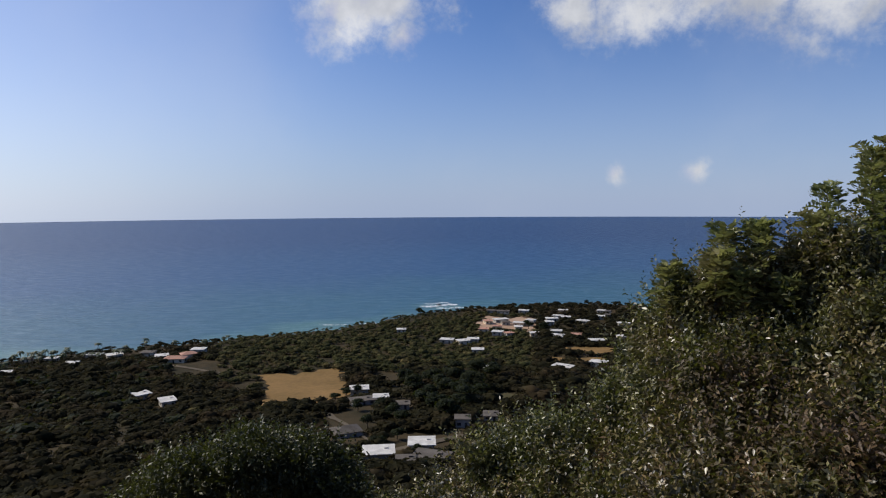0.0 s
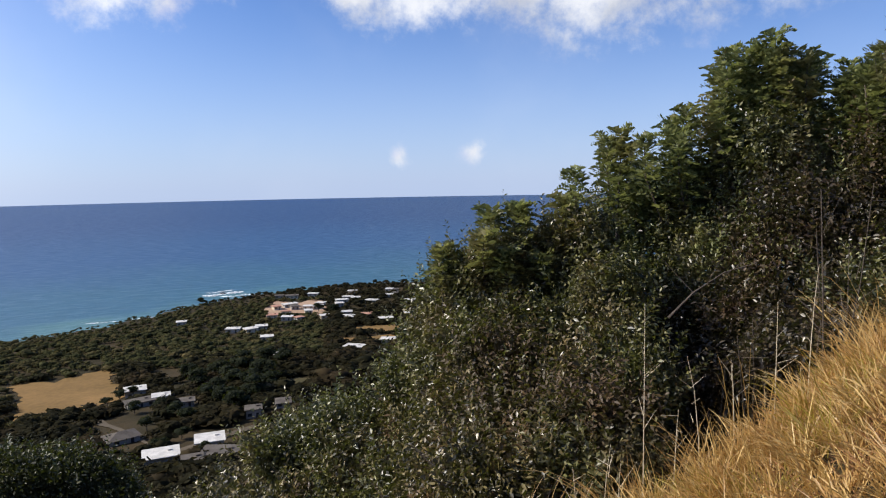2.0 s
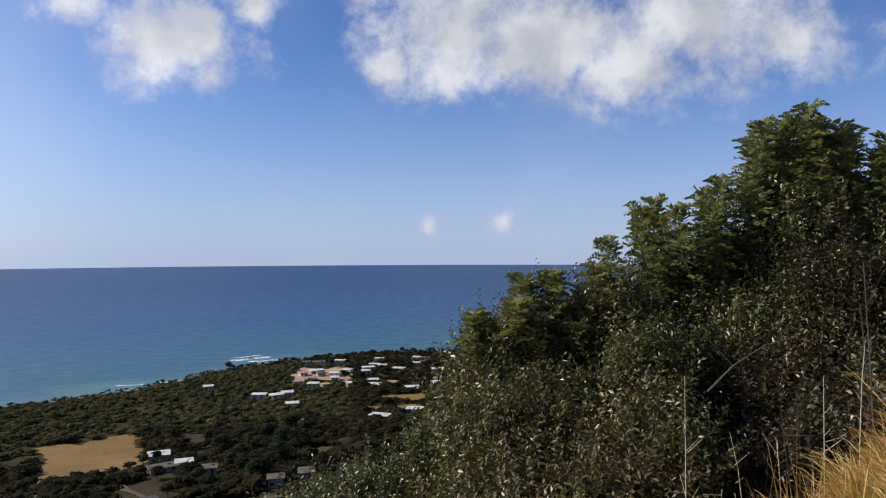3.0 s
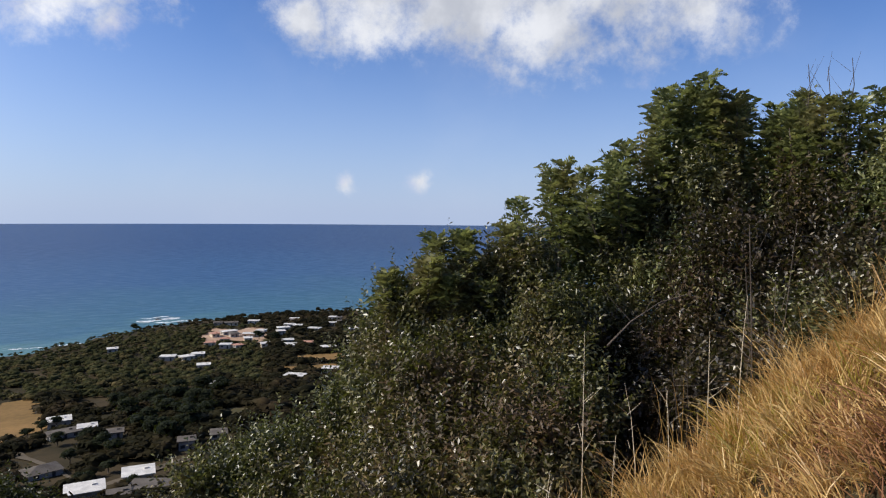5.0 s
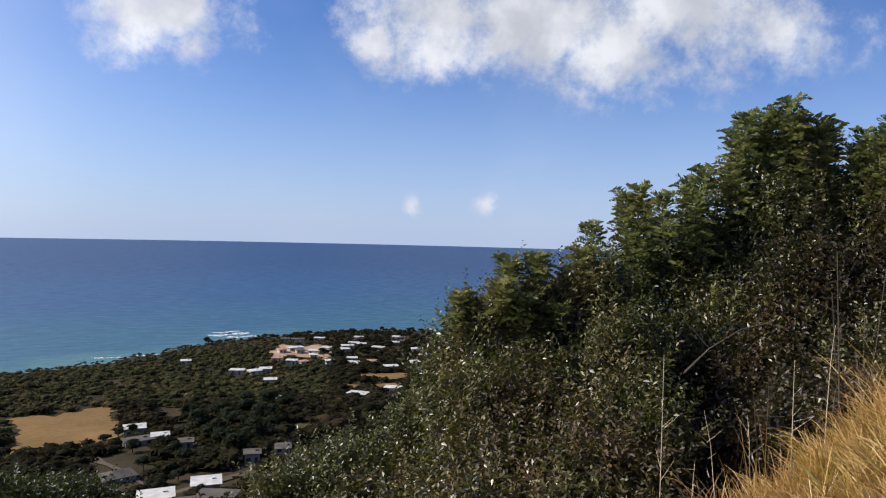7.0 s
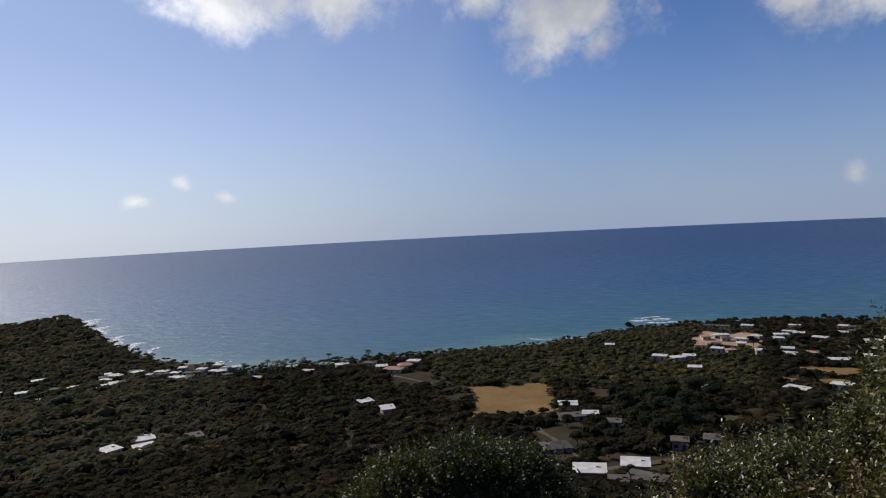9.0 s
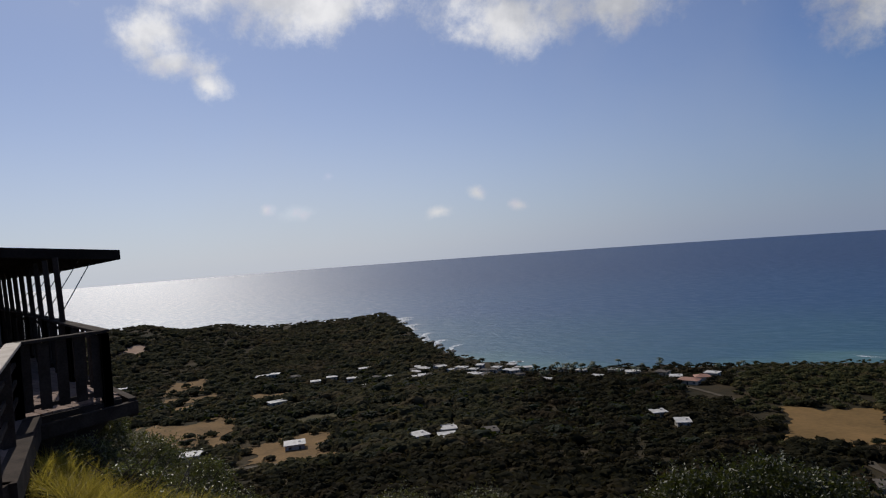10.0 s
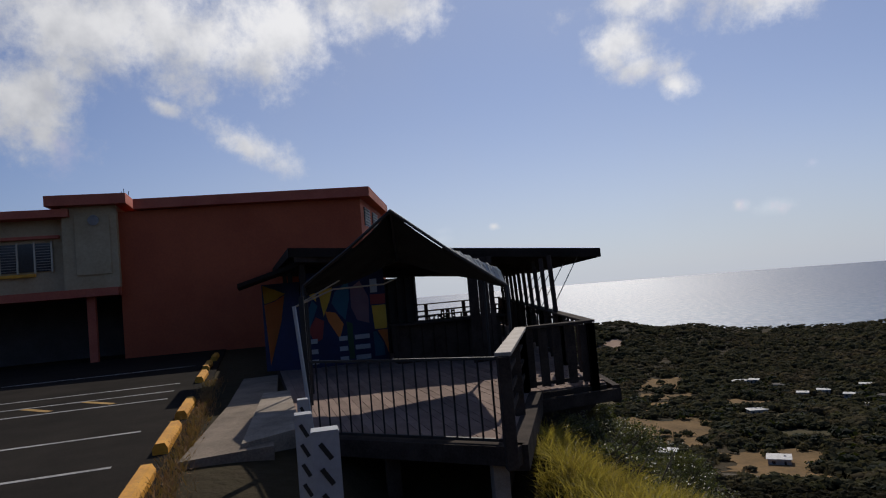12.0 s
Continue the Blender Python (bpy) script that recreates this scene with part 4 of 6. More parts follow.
# outline of the thicket against the sea and the sky: bearing, and angle above eye height
LINE_B = [-64, -57, -49.5, -47, -45.5, -43.5, -41.6, -40.5, -37, -34, -32.4, -31.2, -29, -26, -22, -18.1, -16.6, -15.2, -14.3, -13.6, -6, 0.5, 3]
LINE_E = [8.6, 8.4, 7.8, 8.4, 9.2, 8.4, 7.6, 5.6, 4.2, 3.0, 1.6, 0.4, -0.9, -1.7, -1.6, -4.6, -6.0, -7.6, -10.6, -13.4, -17.8, -21.0, -24]
_rnd = random.Random(21)
BANK_LEAVES = {"hedge": (HEDGE, "dense low shrub with small olive brown leaves"), "leaf": (LEAF, "dense shrub with small glossy dark green leaves"),
               "thicket": (THICKET, "leggy shrub with the thicket's shade in its dark leaf colour"), "feather": (FEATHER, "bushy tree crown with fine olive green leaves"),
               "dry": (DRYLEAF, "shrub with half dry reddish brown leaves")}


def bank_row(b0, b1, step, drop, d_far, d_near, wide, high, leaves, pick):
    """A row of shrubs whose tops follow the outline of the thicket, lower by an angle."""
    b = b0
    while b > b1:
        at_b = b + _rnd.uniform(-0.3, 0.3) * step
        d = d_near + (d_far - d_near) * min(1, max(0, (-at_b) / 50)) + _rnd.uniform(-0.15, 0.15)
        half = math.degrees(wide * 0.8 / d)
        e = min(float(np.interp(at_b + k * half, LINE_B, LINE_E)) + (2.2 if k else 0) for k in (-1, 0, 1))
        top = 110 + d * math.tan(radians(e - drop - _rnd.uniform(0, 1.2)))
        kind = _rnd.choice(pick)
        if top > polar(at_b, d).z + 0.35:
            tall = min(high, (top - polar(at_b, d).z) * 0.6)
            shrub(at_b, d, top + 0.04, wide * _rnd.uniform(0.85, 1.15), tall, leaves, BANK_LEAVES[kind][0], BANK_LEAVES[kind][1], 0.062, 0.025, lobes=9, shoots=60)
        b -= step


bank_row(2.0, -13.4, 2.6, 0.0, 8.0, 7.9, 0.5, 0.7, 5800, ("hedge", "hedge", "leaf"))
bank_row(1.0, -15.0, 3.2, 4.0, 7.2, 7.2, 0.55, 0.7, 5800, ("hedge", "hedge", "leaf"))
bank_row(-1.0, -24.0, 3.6, 8.5, 6.3, 6.5, 0.6, 0.8, 6100, ("hedge", "leaf", "hedge", "dry"))
bank_row(-15.9, -33.5, 2.2, 0.0, 7.8, 7.6, 0.42, 1.0, 5800, ("leaf", "leaf", "hedge"))
bank_row(-17.2, -34.0, 3.2, 4.2, 7.2, 7.0, 0.6, 1.1, 7200, ("leaf", "leaf", "hedge"))
bank_row(-18.5, -36.0, 4.0, 9.0, 6.4, 6.4, 0.7, 1.1, 7200, ("leaf", "hedge", "leaf"))
bank_row(-20.5, -34.0, 4.4, 14.0, 5.9, 5.9, 0.65, 0.8, 5800, ("leaf", "hedge", "dry"))
bank_row(-34.5, -48.0, 2.8, 0.6, 9.0, 8.4, 0.6, 1.2, 5900, ("feather", "feather", "leaf"))
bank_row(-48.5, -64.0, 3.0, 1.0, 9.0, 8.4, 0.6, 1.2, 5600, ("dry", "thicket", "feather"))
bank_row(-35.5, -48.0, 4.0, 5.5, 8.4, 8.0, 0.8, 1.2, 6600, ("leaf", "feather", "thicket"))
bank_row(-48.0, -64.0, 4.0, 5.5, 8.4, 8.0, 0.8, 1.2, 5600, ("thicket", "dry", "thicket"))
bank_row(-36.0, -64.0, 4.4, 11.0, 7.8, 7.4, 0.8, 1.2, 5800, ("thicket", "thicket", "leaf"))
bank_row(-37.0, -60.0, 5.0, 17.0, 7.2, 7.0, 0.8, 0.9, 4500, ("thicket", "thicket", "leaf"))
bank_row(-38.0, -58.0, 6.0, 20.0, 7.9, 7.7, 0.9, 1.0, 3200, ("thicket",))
bank_row(-9.0, -31.0, 3.6, 17.5, 5.4, 5.6, 0.55, 0.7, 5500, ("leaf", "hedge", "hedge"))
for b, d, rise, boughs in ((-33.6, 8.3, 4.7, 5), (-37.6, 8.5, 5.2, 5), (-39.2, 8.6, 6.0, 5), (-42.1, 8.7, 10.1, 5), (-43.7, 8.9, 10.6, 5), (-45.5, 8.8, 11.2, 6),
                           (-47.3, 8.9, 9.6, 6), (-49.8, 9.0, 8.8, 6), (-51.6, 9.0, 9.5, 5), (-54.2, 9.0, 9.0, 6), (-57.2, 9.0, 9.2, 6), (-61, 9.1, 9.6, 7)):
    feather_tree(b, d, rise, boughs, 1.0, "slender tree with feathery bright green leaves")
for b, d, rise, boughs in ((-25.9, 7.5, -1.5, 3), (-29.0, 7.6, -0.9, 2), (-22.6, 7.4, -1.9, 2), (-18.9, 7.4, -5.0, 2)):
    feather_tree(b, d, rise, boughs, 0.5, "low feathery sapling above the shrubs")
for b, d, top, wide, high, n in ((21.5, 13.2, 105.7, 1.3, 1.3, 13000), (17.2, 13.4, 105.95, 1.3, 1.3, 13000), (12.6, 13.4, 105.75, 1.2, 1.3, 12000),
                                 (25, 13, 105.2, 1.0, 1.1, 8000), (9.8, 13, 105.2, 0.9, 1.1, 7000)):
    shrub(b, d, top, wide, high, n, DARKLEAF, "round-headed tree with broad dark leaves on the slope", 0.085, 0.036, 14, 0.4, "tree", 0.4, 90)
for b, d, top, wide, high, n in ((2.3, 9.2, 106.2, 0.9, 1.0, 4500), (40, 12.4, 105.7, 0.9, 1.0, 3500), (47, 12.2, 105.9, 1.0, 1.0, 4000),
                                 (53, 13, 105.3, 1.0, 1.0, 3500), (60.5, 10.6, 106.6, 0.9, 0.9, 8000), (57, 10.8, 106.3, 0.8, 0.9, 5000), (63.5, 9.6, 106.85, 0.8, 0.8, 8000),
                                 (67, 10.6, 107.35, 0.75, 0.8, 8000), (64, 11.6, 107.05, 0.8, 0.8, 8000), (67.5, 12.0, 107.5, 0.8, 0.8, 8000), (70.8, 12.6, 107.8, 0.8, 0.8, 8000),
                                 (73.6, 13.2, 107.9, 0.6, 0.8, 5200), (69.3, 10.4, 107.6, 0.7, 0.8, 8000), (65.4, 10.0, 107.2, 0.7, 0.8, 8000), (62.2, 10.2, 106.85, 0.8, 0.8, 8000),
                                 (71.6, 11.0, 107.8, 0.6, 0.7, 7000), (66.3, 8.9, 107.4, 0.6, 0.7, 8000), (63.6, 8.7, 107.1, 0.6, 0.7, 8000), (69.3, 9.3, 107.7, 0.5, 0.6, 7000),
                                 (34, 12.6, 105.2, 0.9, 1.0, 3000)):
    shrub(b, d, top, wide, high, n, LEAF, "small-leaved grey green shrub on the bank", 0.045, 0.021, 7, 0.2)


# ---- grass ----
def blades(rng, x, y, length, wide, lean_x, lean_y, spread):
    """Curved tapering blades of grass rooted on the ground."""
    n = len(x)
    z = ground_z(x, y) - 0.02
    root = np.stack([x, y, z], -1)
    l = (length * rng.uniform(0.5, 1.25, n))[:, None]
    lean = np.stack([lean_x + rng.normal(0, spread, n), lean_y + rng.normal(0, spread, n), np.ones(n)], -1)
    lean /= np.linalg.norm(lean, axis=1, keepdims=True)
    fall = np.stack([lean[:, 0], lean[:, 1], -0.5 * np.ones(n)], -1) * rng.uniform(0.1, 0.9, n)[:, None]
    side = np.cross(lean, unit(rng, n))
    side /= np.linalg.norm(side, axis=1, keepdims=True) + 1e-6
    w = (wide * rng.uniform(0.6, 1.4, n))[:, None]
    p1, p2, p3 = root + lean * l * 0.4, root + lean * l * 0.72 + fall * l * 0.2, root + lean * l * 0.92 + fall * l * 0.55
    v = np.stack([root - side * w, root + side * w, p1 - side * w * 0.8, p1 + side * w * 0.8, p2 - side * w * 0.55, p2 + side * w * 0.55, p3], 1).reshape(-1, 3)
    k = np.arange(n)[:, None] * 7
    f = np.concatenate([k + np.array(t) for t in ((0, 1, 3), (0, 3, 2), (2, 3, 5), (2, 5, 4), (4, 5, 6))])
    return v, f


rng = np.random.default_rng(5)


def grass_bed(name, n, per, x0, x1, y0, y1, spread, length, wide, lean_x, lean_y, loose, material, label, clear=False):
    """Tufts of grass, each with a lean and a length of its own."""
    cx, cy = rng.uniform(x0, x1, n) + rng.normal(0, 0.18, n), rng.uniform(y0, y1, n) + rng.normal(0, 0.18, n)
    keep = np.sin(cx * 2.3 + 1) * np.sin(cy * 3.1) + rng.uniform(-1, 1, n) > -0.9
    if clear:  # none under the terrace
        s, k = -0.991 * cx - 0.133 * cy, -0.133 * cx + 0.991 * cy
        keep &= (k > 3.0 + 0.52 * (s - 7.3)) & ~((s > 10.1) & (k < 6.0)) | (s < 7.0)
    cx, cy = cx[keep], cy[keep]
    m = len(cx)
    lx, ly, ll = lean_x + rng.normal(0, 0.45, m), lean_y + rng.normal(0, 0.35, m), length * rng.uniform(0.55, 1.5, m)
    x, y = np.repeat(cx, per) + rng.normal(0, spread, m * per), np.repeat(cy, per) + rng.normal(0, spread, m * per)
    v, f = blades(rng, x, y, np.repeat(ll, per), wide, np.repeat(lx, per), np.repeat(ly, per), loose)
    tagged(new(name, raw_mesh(name, v, f, material)), label, "grass", kind="stuff")


grass_bed("dry_grass", 470, 42, 1.2, 7.5, 2.25, 3.75, 0.035, 0.28, 0.0042, -0.05, 0.05, 0.36, STRAW, "long golden dry grass on the bank")
grass_bed("dry_grass", 110, 30, 1.2, 7.5, 1.2, 2.3, 0.04, 0.24, 0.0042, -0.05, 0.05, 0.36, STRAW, "scattered golden tufts low on the bank")
grass_bed("dry_grass", 1500, 12, 1.2, 7.5, 1.2, 3.8, 0.1, 0.16, 0.004, 0.0, 0.0, 0.7, THATCH, "low reddish brown dead grass on the bank")
grass_bed("dry_grass", 320, 16, -3.5, 8.5, -4.0, 1.6, 0.08, 0.2, 0.004, 0.0, 0.0, 0.5, STRAW, "short dry grass on top of the bank")
grass_bed("dry_grass", 80, 28, 1.9, 4.5, 3.2, 3.75, 0.04, 0.3, 0.003, -0.15, 0.05, 0.22, STRAW, "taller golden grass tufts along the edge of the bank")
grass_bed("dry_grass", 34, 44, 4.9, 5.6, 3.2, 3.7, 0.06, 0.56, 0.003, -0.2, 0.0, 0.24, STRAW, "tall arching golden grass mound on the bank")
grass_bed("dry_grass", 520, 26, 3.2, 7.2, 1.2, 2.7, 0.07, 0.2, 0.0045, 0.0, 0.1, 0.6, THATCH, "matted reddish dead grass low on the bank")
grass_bed("dry_grass", 64, 30, 1.5, 3.2, 2.9, 3.7, 0.05, 0.46, 0.0036, -0.1, 0.05, 0.3, STRAW, "long golden grass at the foot of the bank")
grass_bed("green_grass", 60, 22, 1.6, 4.2, 2.5, 3.7, 0.05, 0.28, 0.005, 0.0, 0.1, 0.4, GREENGRASS, "fresh yellow green blades along the foot of the bank")
grass_bed("dry_grass", 13, 20, 1.8, 2.9, 3.3, 3.8, 0.07, 0.8, 0.003, -0.05, 0.0, 0.14, STRAW, "tall pale straw standing before the shrubs")
grass_bed("tussock_grass", 620, 60, -11.2, -6.0, 1.9, 5.0, 0.06, 0.34, 0.0036, 0.05, 0.05, 0.6, GREENGRASS, "yellow green tussock grass below the terrace", True)
def strip_weeds():
    """Dry weeds growing along the row of wheel stops."""
    n = 2600
    s, k = rng.uniform(6.5, 17.5, n), rng.normal(-1.08, 0.1, n)
    x, y = -0.991 * s - 0.133 * k, -0.133 * s + 0.991 * k
    v, f = blades(rng, x, y, 0.2, 0.004, 0.0, 0.0, 0.6)
    v[:, 2] = np.maximum(v[:, 2], LOT_Z - 0.02) + np.where(v[:, 2] < LOT_Z, 0, 0.05)
    tagged(new("weeds", raw_mesh("weeds", v, f, THATCH)), "dry brown weeds along the wheel stops", "weeds", kind="stuff")


strip_weeds()
grass_bed("weeds", 260, 14, -8.4, -4.2, -0.9, 2.4, 0.1, 0.3, 0.005, 0.0, 0.0, 0.5, GREENGRASS, "weeds and dry grass in front of the terrace", True)


# ---- car park ----
bm = bmesh.new()
slab(bm, [at(5.2, -1.15), at(30, -1.15), at(30, -30), at(5.2, -30)], 0.12)
tagged(new("road", finish("road", bm, ASPHALT)), "worn dark asphalt car park with painted bays", "car park", kind="structure")


def stripe(s0, n0, s1, n1, material, label, wide=0.1):
    bm = bmesh.new()
    p, q = at(s0, n0, 0.004), at(s1, n1, 0.004)
    side = (q - p).cross(Vector((0, 0, 1))).normalized() * wide / 2
    slab(bm, [p - side, q - side, q + side, p + side], 0.003)
    tagged(new("trim", finish("trim", bm, material)), label, "road marking", kind="structure")


for s in (9.4, 11.75, 15.35, 16.6, 18.0, 22.4):
    stripe(s, -1.9, s - 0.05, -7.2, WHITELINE, "worn white bay line on asphalt")
for n in (-3.0, -4.2, -5.4):
    stripe(15.6, n, 16.5, n - 0.75, YELLOWLINE, "worn yellow hatching between bays", 0.14)


def wheel_stop(s, n, turn=0.0):
    """A yellow concrete kerb with chamfered top edges."""
    base = at(s, n)
    t = thing("wheel_stop", base, "chipped yellow concrete wheel stop on asphalt", "wheel stop", "wheel stops along the car park")
    bm = bmesh.new()
    prof = ((-0.1, 0), (0.1, 0), (0.1, 0.08), (0.06, 0.15), (-0.06, 0.15), (-0.1, 0.08))
    ends = [[bm.verts.new(at(s + k, n + a + turn * k, h)) for a, h in prof] for k in (0.0, 0.85, 1.7)]
    for r0, r1 in zip(ends, ends[1:]):
        for i in range(6):
            bm.faces.new((r0[i], r0[(i + 1) % 6], r1[(i + 1) % 6], r1[i]))
    bm.faces.new(ends[0])
    bm.faces.new(ends[-1])
    part("kerb", bm, YELLOW, t)


for s, n in ((6.9, -1.38), (9.75, -1.36), (12.4, -1.35), (17.6, -1.42), (20.4, -1.45), (23.3, -1.38)):
    wheel_stop(s, n, 0.01)

bm = bmesh.new()
slab(bm, [at(8.86, -1.05, 0.06), at(12.8, -0.6, 0.06), at(16.8, -0.35, 0.06), at(16.8, 0.45, 0.06), at(9.0, 0.1, 0.06)], 0.3)
tagged(new("pavement", finish("pavement", bm, CONCRETE)), "cracked stained concrete path beside the car park", "path", kind="structure")
bm = bmesh.new()
slab(bm, [at(9.1, -0.3, 0.12), at(13.5, 0.05, 0.12), at(13.5, 0.55, 0.12), at(9.62, 0.5, 0.12)], 0.45)
piece("kerb", bm, PALECONC, "broken concrete kerb block beside the terrace", "kerb")


# ---- orange building ----
def orange_building():
    t = thing("building", at(29, -2), "two-storey orange building with brick red eaves", "building")
    bm = bmesh.new()
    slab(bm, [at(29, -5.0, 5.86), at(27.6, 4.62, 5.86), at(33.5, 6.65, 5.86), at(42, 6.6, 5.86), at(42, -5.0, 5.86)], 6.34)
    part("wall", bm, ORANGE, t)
    bm = bmesh.new()
    slab(bm, [at(28.5, -4.3, 6.3), at(27.1, 4.95, 6.2), at(33.6, 7.05, 6.14), at(42.5, 7.05, 6.12), at(42.5, -4.3, 6.26)], 0.4)
    part("roof", bm, TRIMRED, t, "projecting brick red eaves slab")
    bm = bmesh.new()
    block(bm, 29.15, 40, -16, -6.9, 2.86, 5.7)
    part("wall", bm, CREAM, t, "cream upper storey wall")
    bm = bmesh.new()
    block(bm, 28.3, 40.3, -16, -6.6, 5.7, 6.0)
    part("roof", bm, TRIMRED, t, "brick red eaves of the cream wing")
    bm = bmesh.new()
    block(bm, 28.6, 33, -6.9, -4.95, 2.86, 6.1)
    tower = part("tower", bm, CREAM, t, "projecting cream stair tower")
    bm = bmesh.new()
    block(bm, 28.53, 28.6, -6.45, -5.2, 3.4, 5.75, 0.01)
    part("panel", bm, CREAM, tower)
    bm = bmesh.new()
    pipe(bm, [at(28.53, -5.75, 5.55), at(28.4, -5.75, 5.5)], 0.2, 12)
    part("lamp", bm, GREYWALL, tower, "round grey wall lamp")
    bm = bmesh.new()
    block(bm, 28.1, 33.4, -7.35, -4.5, 6.1, 6.5)
    part("roof", bm, TRIMRED, tower, "brick red tower eaves")
    bm = bmesh.new()
    block(bm, 28.3, 40, -16, -4.98, 2.55, 2.86)
    part("balcony", bm, TRIMRED, t, "brick red floor edge band")
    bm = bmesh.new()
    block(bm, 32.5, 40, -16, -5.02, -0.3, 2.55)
    part("wall", bm, SHADEWALL, t, "recessed ground floor wall with shade in its colour")
    for n in (-6.05, -10.5):
        bm = bmesh.new()
        block(bm, 28.7, 29.0, n - 0.15, n + 0.15, -0.3, 2.55, 0.01)
        part("pillar", bm, TRIMRED, t)
    for n0, n1 in ((-9.2, -7.4), (-12.6, -10.4)):
        bm = bmesh.new()
        block(bm, 29.08, 29.15, n0, n1, 3.7, 4.8)
        w = part("window", bm, PANE, t, "louvred window with a pale frame")
        for k in range(10):
            bm = bmesh.new()
            beam(bm, at(29.06, n0 + 0.05, 3.76 + k * 0.105), at(29.06, n0 + 0.55, 3.76 + k * 0.105), 0.07, 0.02)
            beam(bm, at(29.06, n1 - 0.6, 3.76 + k * 0.105), at(29.06, n1 - 0.05, 3.76 + k * 0.105), 0.07, 0.02)
            part("slat", bm, GREYWALL, w)
        for n in (n0, (n0 * 2 + n1) / 3, (n0 + 2 * n1) / 3, n1):
            bm = bmesh.new()
            beam(bm, at(29.05, n, 3.65), at(29.05, n, 4.85), 0.05, 0.06)
            part("window_frame", bm, CREAMWALL, w)
        bm = bmesh.new()
        block(bm, 28.9, 29.15, n0 - 0.2, n1 + 0.3, 4.95, 5.07)
        part("lintel", bm, TRIMRED, w)
        bm = bmesh.new()
        block(bm, 28.95, 29.15, n0 - 0.1, n1 - 0.6, 3.5, 3.62)
        part("window_sill", bm, YELLOW, w)
    for s in (28.4, 30.6):
        bm = bmesh.new()
        n = 4.62 + 0.344 * (s - 27.6)
        beam(bm, at(s, n + 0.01, 5.1), at(s + 1.3, n + 0.457, 5.1), 0.06, 0.8)
        vent = part("vent", bm, PANE, t, "white louvred vent")
        for k in range(6):
            bm = bmesh.new()
            beam(bm, at(s, n + 0.05, 4.79 + k * 0.13), at(s + 1.3, n + 0.497, 4.79 + k * 0.13), 0.06, 0.07)
            part("slat", bm, WHITEWALL, vent)
    bm = bmesh.new()
    for k in range(5):
        pipe(bm, [at(31, -5.15 + 0.06 * k, 6.5), at(31, -5.2 + 0.1 * k, 6.9 + 0.12 * (k % 3))], 0.015, 5)
    part("rebar", bm, BLACKIRON, t, "rusty starter bars on the roof")


orange_building()


# ---- terrace, railings, pavilion ----
Q, R, P1 = (7.45, 2.7), (10.5, 4.3), (10.4, 5.55)
SEA_RUN = [(10.4 + 0.96 * k, 5.55 + 0.275 * k) for k in (0, 2.6, 5.2, 7.8, 10.4, 13.0, 16.0)]

bm = bmesh.new()
slab(bm, [at(9.5, 0.55, -0.03), at(7.35, 2.8, -0.03), at(10.45, 4.45, -0.03), at(10.35, 5.75, -0.03), at(26.5, 10.2, -0.03), at(28.4, 10, -0.03), at(28.4, 0.4, -0.03)], 0.13)
terrace = tagged(new("floor", finish("floor", bm, DARKWOOD)), "sun-bleached pinkish boarded terrace floor", "terrace", kind="structure")


def deck_boards(width=0.145, gap=0.007):
    """Boards laid along the terrace, each cut to the outline of its edge."""
    edge_n, edge_s = [0.55, 2.8, 4.45, 5.75, 10.2], [9.5, 7.35, 10.45, 10.35, 26.5]
    k = 0
    while 0.62 + k * width < 9.9:
        n = 0.62 + k * width
        s0 = float(np.interp(n, edge_n, edge_s)) + 0.06
        bm = bmesh.new()
        lift = 0.003 * ((k * 7) % 3 - 1)
        beam(bm, at(s0, n, -0.0145 + lift), at(28.35, n, -0.0145 + lift), width - gap, 0.029)
        part("board", bm, DECKING, terrace)
        k += 1


deck_boards()
bm = bmesh.new()
beam(bm, at(9.58, 0.53, -0.1), at(7.3, 2.85, -0.1), 0.22, 0.224)
beam(bm, at(7.33, 2.83, -0.139), at(10.45, 4.46, -0.139), 0.22, 0.302)
beam(bm, at(10.2, 4.4, -0.2), at(10.3, 5.95, -0.2), 0.12, 0.2)
beam(bm, at(10.3, 5.9, -0.2), at(26.5, 10.4, -0.2), 0.12, 0.3)
tagged(new("trim", finish("trim", bm, DARKWOOD)), "dark edge beams under the terrace", "beam", kind="structure")


def support_posts():
    for s, n in ((7.7, 2.7), (8.8, 1.6), (10.2, 4.2), (10.6, 5.3), (13.5, 6.1), (17, 7.1)):
        p = at(s, n, -0.15)
        foot = Vector((p.x, p.y, float(ground_z(p.x, p.y)) - 0.2))
        bm = bmesh.new()
        beam(bm, foot, p, 0.2, 0.2, 0.01)
        piece("support_post", bm, DARKWOOD if s > 8 else GREYWOOD, "timber post holding up the terrace", "post", group="terrace posts")
    bm = bmesh.new()
    for ring in ([(7.7, 2.75, -0.3), (10.3, 4.25, -0.3), (10.3, 4.25, -1.7), (8.2, 3.0, -1.7)], [(10.4, 4.2, -0.3), (10.4, 5.6, -0.3), (10.5, 4.9, -0.9), (10.5, 4.2, -2.0)]):
        fa = [bm.verts.new(at(*v)) for v in ring]
        fb = [bm.verts.new(at(s + 0.12, n - 0.05, h)) for s, n, h in ring]
        bm.faces.new(fa)
        bm.faces.new(fb[::-1])
        for i in range(4):
            j = (i + 1) % 4
            bm.faces.new((fa[i], fb[i], fb[j], fa[j]))
    piece("brace_wall", bm, DARKWOOD, "dark slanting wall under the terrace corner", "brace")


support_posts()


